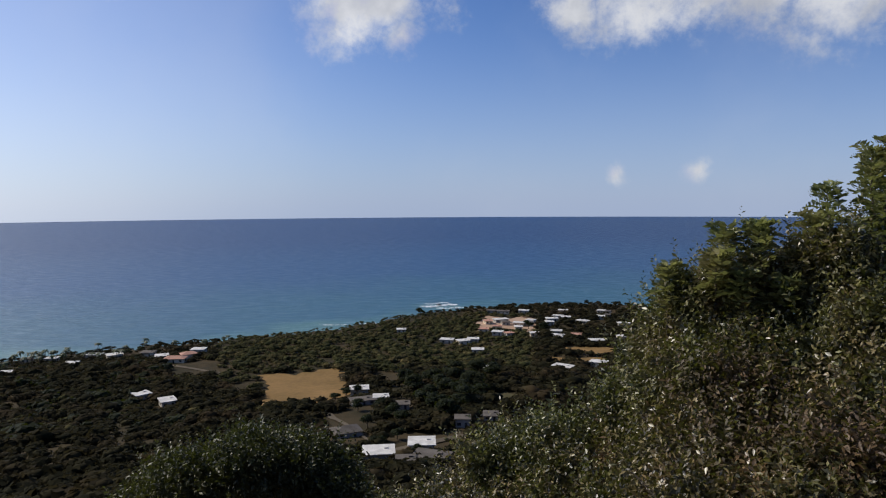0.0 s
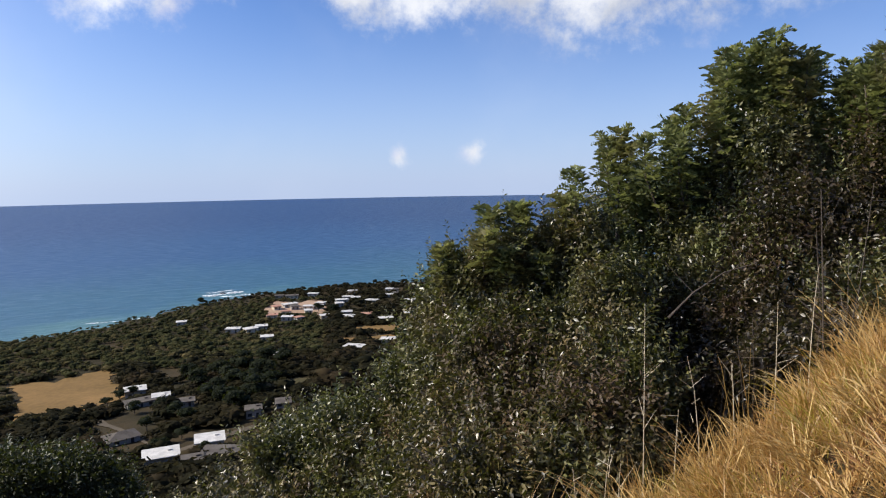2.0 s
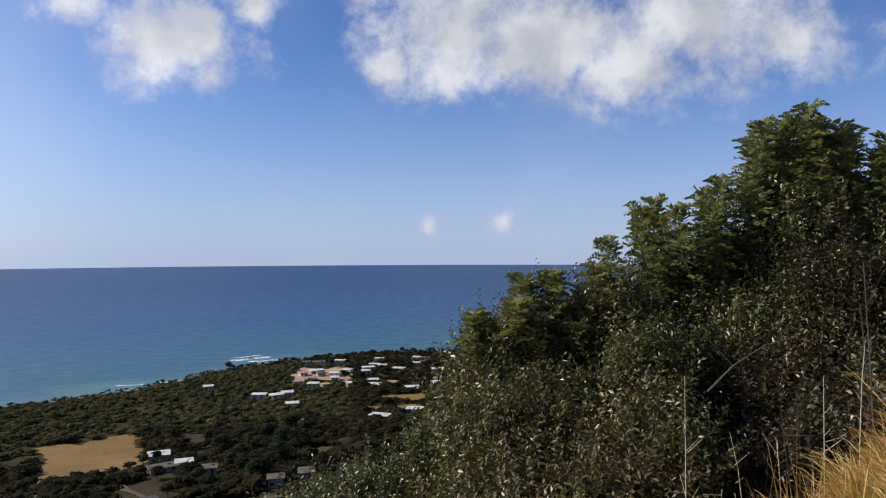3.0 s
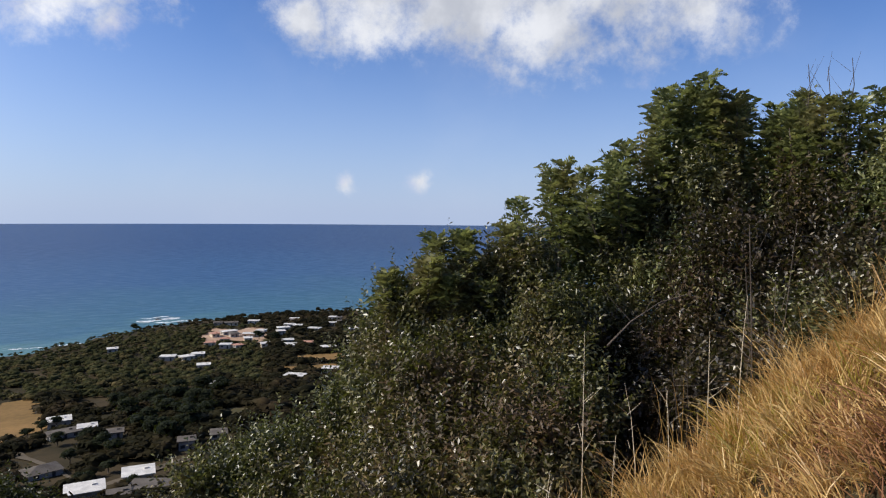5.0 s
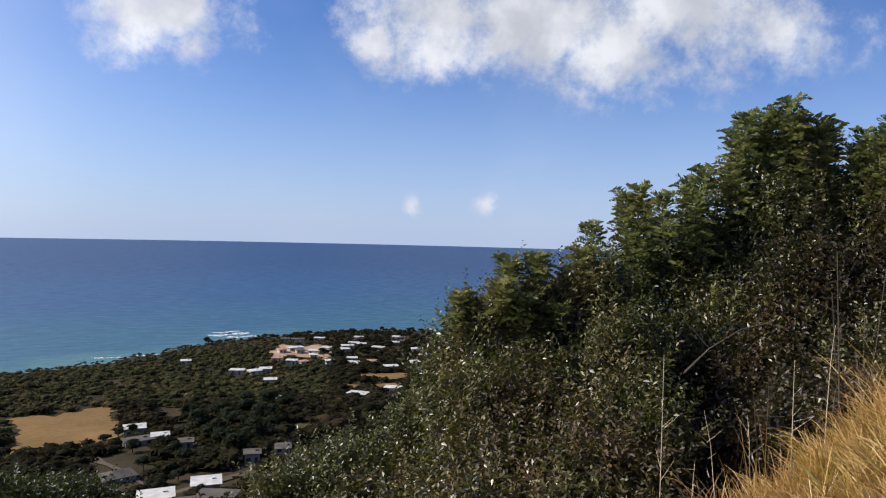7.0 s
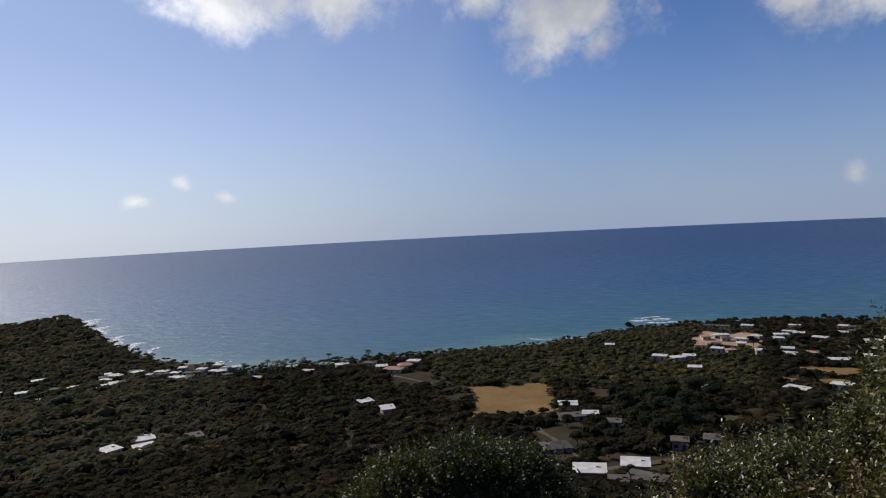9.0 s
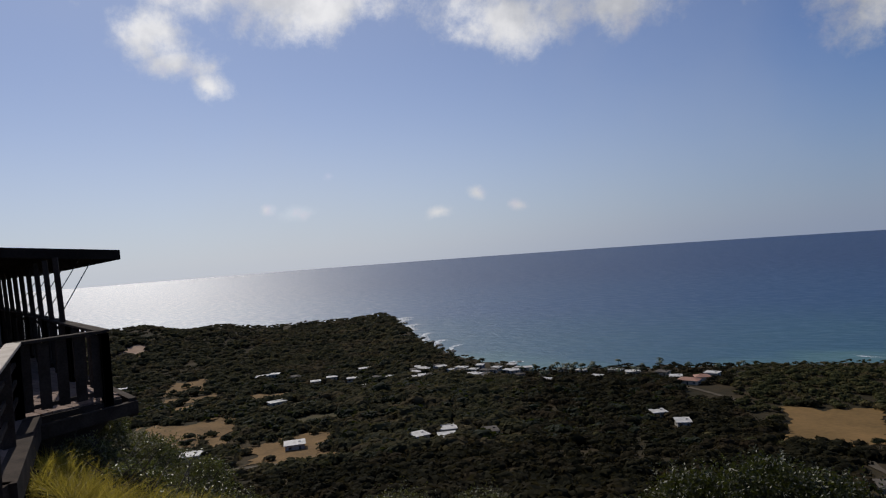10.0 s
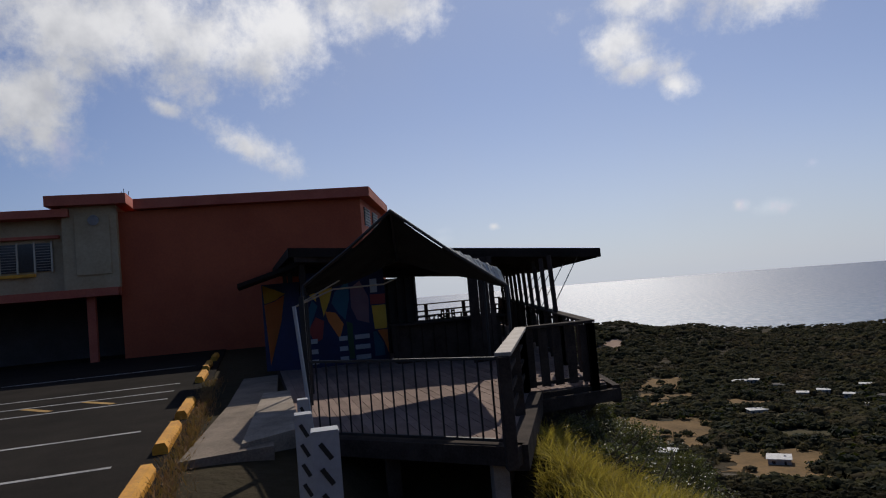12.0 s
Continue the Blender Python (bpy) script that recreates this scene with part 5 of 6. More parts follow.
def bar_railing():
    a, b = (9.45, 0.68), Q
    t = thing("railing", at(*a), "black iron bar railing along the terrace edge", "railing")
    count = 16
    for k in range(count):
        u = (k + 0.5) / count
        s, n = a[0] + (b[0] - a[0]) * u, a[1] + (b[1] - a[1]) * u
        bm = bmesh.new()
        beam(bm, at(s, n, 0.05), at(s, n, 1.02), 0.022, 0.022)
        part("bar", bm, BLACKIRON, t)
    for h in (0.06, 1.03):
        bm = bmesh.new()
        beam(bm, at(*a, h), at(*b, h), 0.035, 0.035)
        part("rail", bm, BLACKIRON, t)
    bm = bmesh.new()
    beam(bm, at(9.5, 0.62, -0.1), at(9.5, 0.62, 1.95), 0.07, 0.07)
    part("post", bm, BLACKIRON, t)


def plank_railing(a, b, label, posts=2, gap=0.2, board=0.11, handrail=GREYWOOD, rails=(0.3, 0.55, 0.8)):
    t = thing("railing", at(*a), label, "railing")
    for k in range(posts):
        u = k / (posts - 1)
        s, n = a[0] + (b[0] - a[0]) * u, a[1] + (b[1] - a[1]) * u
        bm = bmesh.new()
        beam(bm, at(s, n, -0.25), at(s, n, 1.06), 0.14, 0.14, 0.008)
        part("post", bm, DARKWOOD, t)
    for h in rails:
        bm = bmesh.new()
        beam(bm, at(*a, h), at(*b, h), 0.035, 0.06)
        part("rail", bm, DARKWOOD, t)
    if gap:
        length = math.hypot(b[0] - a[0], b[1] - a[1])
        count = int(length / gap)
        for k in range(count):
            u = (k + 0.5) / count
            s, n = a[0] + (b[0] - a[0]) * u, a[1] + (b[1] - a[1]) * u
            bm = bmesh.new()
            along = (at(*b) - at(*a)).normalized() * board / 2
            beam(bm, at(s, n, 0.55) - along, at(s, n, 0.55) + along, 0.03, 0.98)
            part("board", bm, DARKWOOD, t)
    bm = bmesh.new()
    beam(bm, at(*a, 1.085), at(*b, 1.085), 0.2, 0.045, 0.006)
    part("handrail", bm, handrail, t, "weathered flat timber handrail")
    return t


bar_railing()
plank_railing((7.3, 2.72), R, "dark timber railing with a bleached flat handrail", 3, 0)
plank_railing(R, P1, "dark boarded railing at the terrace corner", 2, 0.24, 0.15, DARKWOOD, (0.12,))
for p, q in zip(SEA_RUN, SEA_RUN[1:]):
    plank_railing(p, q, "dark boarded railing along the seaward edge", 2, 0.42, 0.16, DARKWOOD, (0.12, 0.95))
plank_railing((27.2, 2.0), (27.0, 10.3), "dark railing with thin rails across the terrace end", 6, 0, rails=(0.2, 0.4, 0.6, 0.8), handrail=DARKWOOD)


def roof_h(s, n):
    return 3.12 - 0.08 * n


def pavilion():
    t = thing("pavilion", at(18, 4), "open pavilion with a flat dark timber roof", "pavilion")
    bm = bmesh.new()
    ring = [(16.2, 0.9), (14.9, 8.45), (27.0, 12.0), (28.3, 0.9)]
    slab(bm, [at(s, n, roof_h(s, n)) for s, n in ring], 0.1)
    part("roof", bm, ROOFDARK, t)
    bm = bmesh.new()
    for (s0, n0), (s1, n1) in zip(ring, ring[1:] + ring[:1]):
        beam(bm, at(s0, n0, roof_h(s0, n0) - 0.06), at(s1, n1, roof_h(s1, n1) - 0.06), 0.06, 0.22)
    part("fascia", bm, ROOFDARK, t)
    for k in range(16):
        s = 16.2 + k * 0.75
        bm = bmesh.new()
        beam(bm, at(s, 1.0, roof_h(s, 1.0) - 0.2), at(s + 0.2, 7.9 + 0.26 * (s - 15), roof_h(s, 7.9 + 0.26 * (s - 15)) - 0.2), 0.06, 0.18)
        part("rafter", bm, DARKWOOD, t)
    for k in range(11):
        s = 13.3 + k * 1.15
        n = 5.55 + 0.286 * (s - 10.4)
        bm = bmesh.new()
        beam(bm, at(s, n, 0), at(s + 0.05, n - 0.08, roof_h(s, n) - 0.25), 0.095, 0.095, 0.006)
        part("post", bm, DARKWOOD, t)
    for s, n in ((16.6, 1.2), (22, 1.2), (27.5, 1.3), (27.3, 6.0)):
        bm = bmesh.new()
        beam(bm, at(s, n, 0), at(s, n, roof_h(s, n) - 0.2), 0.14, 0.14, 0.006)
        part("post", bm, DARKWOOD, t)
    for k in range(5):
        s = 14.6 + k * 1.6
        n = 5.55 + 0.286 * (s - 10.4)
        bm = bmesh.new()
        pipe(bm, [at(s + 0.8, n + 1.35, roof_h(s, n + 1.3) - 0.12), at(s, n + 0.05, 1.0)], 0.012, 5)
        part("cable", bm, STEEL, t)


pavilion()

# mural wall, bar counter and kiosk under the roofs
def mural():
    t = thing("mural_wall", at(17.8, 2), "wall with a colourful geometric mural", "wall")
    bm = bmesh.new()
    block(bm, 17.8, 18.0, 1.2, 3.45, 0, 2.5)
    part("wall", bm, PAINTS["blue"], t)

    def shape(points, colour, s=17.79):
        bm = bmesh.new()
        slabv = [at(s, n, h) for n, h in points]
        a = [bm.verts.new(v) for v in slabv]
        b = [bm.verts.new(v + ALONG * 0.02) for v in slabv]
        bm.faces.new(a)
        bm.faces.new(b[::-1])
        for i in range(len(a)):
            j = (i + 1) % len(a)
            bm.faces.new((a[i], b[i], b[j], a[j]))
        part("painted_shape", bm, PAINTS[colour], t)
    shape([(1.38, 2.17), (1.59, 2.13), (1.59, 1.73), (1.39, 1.95)], "yellow", 17.785)
    shape([(1.8, 2.31), (2.15, 2.49), (1.94, 1.73), (1.76, 1.33), (1.67, 1.95)], "yellow", 17.782)
    shape([(1.8, 1.46), (2.08, 1.4), (2.27, 1.08), (2.14, 0.7), (1.87, 1.19)], "orange", 17.779)
    shape([(1.34, 1.01), (1.55, 1.33), (1.76, 1.21), (1.69, 0.75), (1.48, 0.64)], "red", 17.785)
    shape([(1.21, 1.22), (1.48, 1.77), (1.62, 1.62), (1.39, 1.08), (1.21, 0.72)], "teal", 17.782)
    shape([(2.09, 1.95), (2.47, 2.22), (2.46, 1.73), (2.33, 1.19), (2.16, 1.37), (1.99, 1.66)], "teal", 17.779)
    shape([(2.51, 2.02), (2.78, 2.2), (2.99, 1.73), (2.96, 1.04), (2.64, 1.15), (2.5, 1.51)], "pink", 17.785)
    shape([(3.05, 2.22), (3.24, 2.22), (3.24, 1.85), (3.05, 1.85)], "white", 17.782)
    shape([(3.03, 1.8), (3.44, 1.8), (3.44, 1.53), (3.03, 1.53)], "red", 17.779)
    shape([(3.06, 1.5), (3.44, 1.5), (3.44, 0.86), (3.1, 0.86)], "yellow", 17.785)
    shape([(3.17, 0.83), (3.44, 0.83), (3.44, 0.17), (3.34, 0.5)], "orange", 17.782)
    shape([(3.05, 0.79), (3.13, 0.8), (3.32, 0.46), (3.33, 0.14), (3.06, 0.14)], "teal", 17.779)
    shape([(2.35, 1.14), (2.5, 1.08), (2.51, 0.14), (2.37, 0.14)], "green", 17.785)
    for n0, n1 in ((1.3, 1.55), (2.12, 2.34), (2.54, 2.94)):
        for k in range(3):
            shape([(n0, 0.1 + k * 0.27), (n1, 0.1 + k * 0.27), (n1, 0.22 + k * 0.27), (n0, 0.22 + k * 0.27)], "white", 17.77)
    bm = bmesh.new()
    beam(bm, at(18.4, 0.25, 1.15), at(17.9, 1.2, 1.15), 0.1, 2.3)
    part("side_panel", bm, PAINTS["blue"], t)
    for colour, corners in (("yellow", ((0.03, 2.28), (0.62, 2.02), (0.35, 1.86), (0.05, 1.78))), ("orange", ((0.05, 1.76), (0.35, 1.84), (0.6, 1.98), (0.48, 1.3), (0.12, 0.15)))):
        bm = bmesh.new()
        bm.faces.new([bm.verts.new(at(18.35 - 0.5 * u, 0.224 + 0.95 * u, h)) for u, h in corners])
        bmesh.ops.solidify(bm, geom=list(bm.faces), thickness=0.02)
        part("painted_shape", bm, PAINTS[colour], t)


mural()
bm = bmesh.new()
slab(bm, [at(16.5, -0.35, 2.34), at(16.5, 1.3, 2.82), at(19, 1.3, 2.78), at(19, -0.35, 2.3)], 0.1)
piece("lean_to_roof", bm, ROOFDARK, "dark sloping lean-to roof beside the mural", "roof")
def bar_counter():
    t = thing("bar_counter", at(16.7, 4.8), "dark timber bar counter under the roof", "counter")
    bm = bmesh.new()
    block(bm, 16.45, 17.0, 3.4, 6.2, 0, 0.95, 0.01)
    part("body", bm, DARKWOOD, t)
    bm = bmesh.new()
    block(bm, 16.25, 17.1, 3.35, 6.3, 0.95, 1.0, 0.008)
    part("worktop", bm, DARKWOOD, t)
    for k in range(9):
        bm = bmesh.new()
        block(bm, 16.42, 16.45, 3.45 + k * 0.31, 3.72 + k * 0.31, 0.04, 0.93)
        part("panel", bm, DARKWOOD, t)


bar_counter()


def kiosk():
    t = thing("kiosk", at(20.5, 4), "dark timber kiosk with a small tin roof", "kiosk")
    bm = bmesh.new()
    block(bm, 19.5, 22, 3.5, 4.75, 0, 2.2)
    part("wall", bm, SHADEWALL, t)
    bm = bmesh.new()
    beam(bm, at(19.2, 3.4, 2.35), at(19.2, 5.0, 2.2), 0.4, 0.05)
    beam(bm, at(20.6, 3.4, 2.38), at(20.6, 5.0, 2.23), 2.6, 0.05)
    part("roof", bm, ROOFDARK, t)
    for k in range(5):
        bm = bmesh.new()
        beam(bm, at(19.46, 3.6 + k * 0.26, 0), at(19.46, 3.6 + k * 0.26, 2.2), 0.05, 0.04)
        part("board", bm, DARKWOOD, t)


kiosk()


def dining_table(s, n):
    t = thing("table", at(s, n), "dark timber terrace table", "table", "terrace tables")
    bm = bmesh.new()
    block(bm, s - 0.4, s + 0.4, n - 0.5, n + 0.5, 0.71, 0.75, 0.005)
    part("tabletop", bm, DARKWOOD, t)
    for a, b in ((-0.33, -0.43), (0.33, -0.43), (-0.33, 0.43), (0.33, 0.43)):
        bm = bmesh.new()
        beam(bm, at(s + a, n + b, 0), at(s + a, n + b, 0.71), 0.06, 0.06)
        part("leg", bm, DARKWOOD, t)
    return t


def chair(s, n, face):
    t = thing("chair", at(s, n), "dark timber slatted terrace chair", "chair", "terrace chairs")
    bm = bmesh.new()
    block(bm, s - 0.21, s + 0.21, n - 0.21, n + 0.21, 0.42, 0.46, 0.005)
    part("seat", bm, DARKWOOD, t)
    for a in (-0.18, 0.18):
        bm = bmesh.new()
        beam(bm, at(s + a, n - 0.18 * face, 0), at(s + a, n - 0.18 * face, 0.42), 0.04, 0.04)
        part("leg", bm, DARKWOOD, t)
        bm = bmesh.new()
        beam(bm, at(s + a, n + 0.19 * face, 0), at(s + a, n + 0.22 * face, 0.92), 0.04, 0.04)
        part("leg", bm, DARKWOOD, t)
    for h in (0.6, 0.72, 0.85):
        bm = bmesh.new()
        beam(bm, at(s - 0.2, n + 0.21 * face, h), at(s + 0.2, n + 0.21 * face, h), 0.02, 0.07)
        part("slat", bm, DARKWOOD, t)


for s, n in ((24.2, 6.0), (24.4, 8.2), (21.0, 6.9)):
    dining_table(s, n)
    for a in (-0.35, 0.35):
        chair(s + a, n - 0.75, -1)
        chair(s + a, n + 0.75, 1)


# ---- dark screen standing under the roof's edge ----
def dark_screen():
    t = thing("screen", at(15, 5.2), "tall dark timber screen at the edge of the terrace", "screen")
    for k in range(5):
        bm = bmesh.new()
        beam(bm, at(15.0 + 0.02 * (k % 2), 4.98 + 0.13 * k, 0.0), at(15.0 + 0.02 * (k % 2), 4.98 + 0.13 * k, 2.5), 0.125, 0.03, 0.004, ALONG)
        part("board", bm, DARKWOOD, t)


dark_screen()


# ---- tarpaulin shelter ----
def shelter():
    t = thing("shelter", at(11.5, 2.4), "gabled shelter of dark tarpaulin over a pipe frame", "shelter")
    front = [at(12.08, 0.86, 2.115), at(10.5, 2.21, 3.2), at(10.5, 4.12, 1.82)]
    rear = [at(13.4, 1.0, 1.95), at(13.4, 2.9, 2.5), at(13.4, 4.75, 1.95)]

    def sheet(i, j, name, material, sag, thick=0.012):
        bm = bmesh.new()
        nu, nv = 14, 10
        rows = []
        for a in range(nu + 1):
            u = a / nu
            row = []
            for b in range(nv + 1):
                v = b / nv
                p = front[i].lerp(front[j], u).lerp(rear[i].lerp(rear[j], u), v)
                p.z -= sag * math.sin(math.pi * u) * (0.6 + 0.4 * math.sin(math.pi * v)) + 0.015 * math.sin(7 * u + 5 * v) + 0.02 * math.sin(17 * v) * u
                row.append(bm.verts.new(p))
            rows.append(row)
        for a in range(nu):
            for b in range(nv):
                bm.faces.new((rows[a][b], rows[a + 1][b], rows[a + 1][b + 1], rows[a][b + 1]))
        bmesh.ops.solidify(bm, geom=list(bm.faces), thickness=thick)
        return part(name, bm, material, t, smooth_shade=True)
    sheet(1, 0, "tarpaulin", TARP, 0.13)
    sheet(1, 2, "tarpaulin", TARP, 0.10)
    # silver strip lashed along the seaward slope
    bm = bmesh.new()
    for k in range(14):
        u0, u1 = 0.42 + k * 0.0414, 0.42 + (k + 1) * 0.0414
        p, q = front[1].lerp(front[2], u0), front[1].lerp(front[2], u1)
        lift = 0.03 + 0.45 * (u0 - 0.42)
        a, b = p + ALONG * 0.22 + Vector((0, 0, lift + 0.03 * (k % 2))), q + ALONG * 0.22 + Vector((0, 0, lift + 0.03 * ((k + 1) % 2)))
        bm.faces.new([bm.verts.new(v) for v in (p, q, b, a)])
    bmesh.ops.remove_doubles(bm, verts=bm.verts, dist=0.001)
    bmesh.ops.solidify(bm, geom=list(bm.faces), thickness=0.012)
    part("tarpaulin", bm, TARPEDGE, t, "silver backed tarpaulin strip")
    for a, b in ((front[0], front[1]), (front[1], front[2]), (rear[0], rear[1]), (rear[1], rear[2]), (front[1], rear[1]), (front[0], rear[0]), (front[2], rear[2])):
        bm = bmesh.new()
        pipe(bm, [a + Vector((0, 0, 0.01)), a.lerp(b, 0.5) + Vector((0, 0, -0.02)), b + Vector((0, 0, 0.01))], 0.028, 7)
        part("tube", bm, BLACKIRON, t)
    for p in (front[0], front[2], rear[0], rear[2]):
        bm = bmesh.new()
        pipe(bm, [Vector((p.x, p.y, LOT_Z)), p], 0.03, 7)
        part("pole", bm, BLACKIRON, t)
    bm = bmesh.new()
    pipe(bm, [at(12.02, 0.69, 1.77), at(12.02, 1.38, 2.02), at(12.02, 2.3, 2.035), at(12.02, 2.53, 2.115)], 0.016, 5)
    pipe(bm, [at(12.01, 0.8, 1.83), at(12.01, 1.5, 2.17)], 0.014, 5)
    part("rope", bm, ROPE, t, "frayed pale rope lashings")


shelter()


# ---- white slotted fence posts ----
def slotted_post(bearing, d, top, wide, deep, label):
    """A white folded steel post with slanting slots."""
    a = radians(bearing)
    p = Vector((-math.sin(a) * d, math.cos(a) * d, 0))
    ground = float(ground_z(p.x, p.y)) - 0.1
    t = thing("fence_post", Vector((p.x, p.y, ground)), label, "fence post", "white posts")
    ex, ey = Vector((math.cos(a), math.sin(a), 0)), Vector((-math.sin(a), math.cos(a), 0))
    bm = bmesh.new()
    o = Vector((p.x, p.y, 0))
    # front plate cut round two slanting slots a panel
    rows = int((top - ground) / 0.14)
    beam(bm, o - ex * wide / 2 + Vector((0, 0, (top + ground) / 2)) + ey * deep / 2, o - ex * wide / 2 + Vector((0, 0, (top + ground) / 2)) - ey * deep / 2, 0.006, top - ground)
    beam(bm, o + ex * wide / 2 + Vector((0, 0, (top + ground) / 2)) + ey * deep / 2, o + ex * wide / 2 + Vector((0, 0, (top + ground) / 2)) - ey * deep / 2, 0.006, top - ground)
    beam(bm, o - ex * wide / 2 + Vector((0, 0, (top + ground) / 2)) - ey * deep / 2, o + ex * wide / 2 + Vector((0, 0, (top + ground) / 2)) - ey * deep / 2, 0.006, top - ground)
    part("plate", bm, WHITEPOST, t)
    bm = bmesh.new()
    beam(bm, o - ex * wide / 2 + Vector((0, 0, top)), o + ex * wide / 2 + Vector((0, 0, top)), deep + 0.01, 0.012)
    part("cap", bm, WHITEPOST, t)
    for k in range(min(rows, 5)):
        z = top - 0.1 - k * 0.13
        c = o - ey * (deep / 2 + 0.004) + Vector((0, 0, z))
        bm = bmesh.new()
        beam(bm, c - ex * wide * 0.2 + Vector((0, 0, 0.042)), c + ex * wide * 0.2 - Vector((0, 0, 0.042)), 0.005, 0.026, up=ey.cross(ex))
        part("slot", bm, BLACKIRON, t, "dark slanting slot")
    return t


slotted_post(93.3, 3.6, 109.22, 0.14, 0.1, "white slotted steel fence post beside the terrace")
slotted_post(94.8, 4.6, 109.14, 0.11, 0.1, "white slotted steel fence post further along")
slotted_post(94.6, 6.0, 109.02, 0.09, 0.08, "short white slotted steel post")
bm = bmesh.new()
pipe(bm, [at(7.4, 0.55, -0.3), at(7.55, 0.4, 1.86)], 0.022, 7)
piece("pole", bm, WHITEPOST, "thin leaning white pole beside the terrace", "pole")


# ---- tall dry stalks in front of the shrubs ----
def dry_stalk(bearing, d, tall, bend, rnd):
    foot = polar(bearing, d, -0.03)
    t = thing("dry_stalk", foot, "tall thin pale dry grass stalk", "grass stalk", "dry stalks on the bank")
    bm = bmesh.new()
    side = Vector((rnd.uniform(-1, 1), rnd.uniform(-0.4, 0.4), 0)) * bend
    top = foot + Vector((0, 0, tall)) + side
    pipe(bm, [foot, foot + Vector((0, 0, tall * 0.4)) + side * 0.15, foot + Vector((0, 0, tall * 0.75)) + side * 0.5, top], 0.0042, 5, 0.35)
    part("stem", bm, STALK, t)
    for _ in range(rnd.randint(3, 8)):
        a = foot.lerp(top, rnd.uniform(0.45, 0.97))
        bm = bmesh.new()
        pipe(bm, [a, a + Vector((rnd.uniform(-0.16, 0.16), rnd.uniform(-0.1, 0.1), rnd.uniform(0.02, 0.16)))], 0.0022, 4, 0.3)
        part("twig", bm, STALK, t)


rnd = random.Random(11)
for b, d, tall, bend in ((-36.6, 4.5, 1.6, 0.05), (-31.2, 4.2, 0.8, 0.1), (-30.3, 4.3, 0.75, 0.25), (-27.2, 4.3, 0.8, 0.06), (-28.4, 4.2, 0.6, 0.3), (-41, 5.0, 1.0, 0.2),
                         (-46.3, 5.4, 1.0, 0.1), (-34.5, 4.4, 0.7, 0.2), (-33.2, 4.6, 0.9, 0.15), (-39.0, 4.7, 0.7, 0.25), (-29.6, 4.0, 0.5, 0.2),
                         (-43.5, 5.2, 0.8, 0.2), (-48.5, 5.6, 1.1, 0.15), (-26.0, 4.1, 0.5, 0.2)):
    dry_stalk(b, d, tall, bend, rnd)

# bare stems standing in the hollow under the shrubs
for k in range(16):
    b, d = rnd.uniform(-52, -33), rnd.uniform(5.9, 6.7)
    foot = polar(b, d, -0.05)
    bm = bmesh.new()
    lean = Vector((rnd.uniform(-0.4, 0.4), rnd.uniform(-0.2, 0.3), rnd.uniform(0.9, 1.7)))
    pipe(bm, [foot, foot + lean * 0.5 + Vector((rnd.uniform(-0.1, 0.1), 0, 0)), foot + lean], rnd.uniform(0.004, 0.009), 5, 0.5)
    for j in range(3):
        a = foot + lean * rnd.uniform(0.4, 0.95)
        pipe(bm, [a, a + Vector((rnd.uniform(-0.4, 0.4), rnd.uniform(-0.2, 0.2), rnd.uniform(-0.05, 0.3)))], 0.003, 4, 0.4)
    piece("bare_stem", bm, BARK, "thin bare grey stem under the shrubs", "stem", group="bare stems under the shrubs")

# fallen pale branch among the shrubs, and bare twigs above them
def branch(points, radius, label):
    bm = bmesh.new()
    pipe(bm, points, radius, 6, 0.4)
    for k in range(5):
        a = points[1].lerp(points[-1], k / 5)
        pipe(bm, [a, a + Vector((rnd.uniform(-0.4, 0.4), rnd.uniform(-0.2, 0.2), rnd.uniform(0.1, 0.5)))], radius * 0.4, 4, 0.3)
    piece("branch", bm, BARK, label, "branch", group="bare branches")


for b, d, z0, z1 in ((-40, 6.1, 109.05, 109.3),):
    p = polar(b, d)
    p.z = z0
    q = polar(b - 4.5, d + 0.2)
    q.z = z1
    low = polar(b + 1.5, d)
    low.z = float(ground_z(low.x, low.y)) - 0.05
    branch([p + Vector((-0.25, 0, -0.2)), p, p.lerp(q, 0.5) + Vector((0, 0, 0.05)), q], 0.011, "bare pale branch leaning through the shrubs")
for b, d, top in ((-51.9, 8.8, 111.75), (-53.2, 8.8, 111.7), (-54.7, 8.9, 111.8)):
    p = polar(b, d)
    branch([p, Vector((p.x, p.y, top - 0.8)), Vector((p.x + 0.1, p.y, top - 0.3)), Vector((p.x + 0.05, p.y, top))], 0.008, "bare dead twig standing above the shrubs")


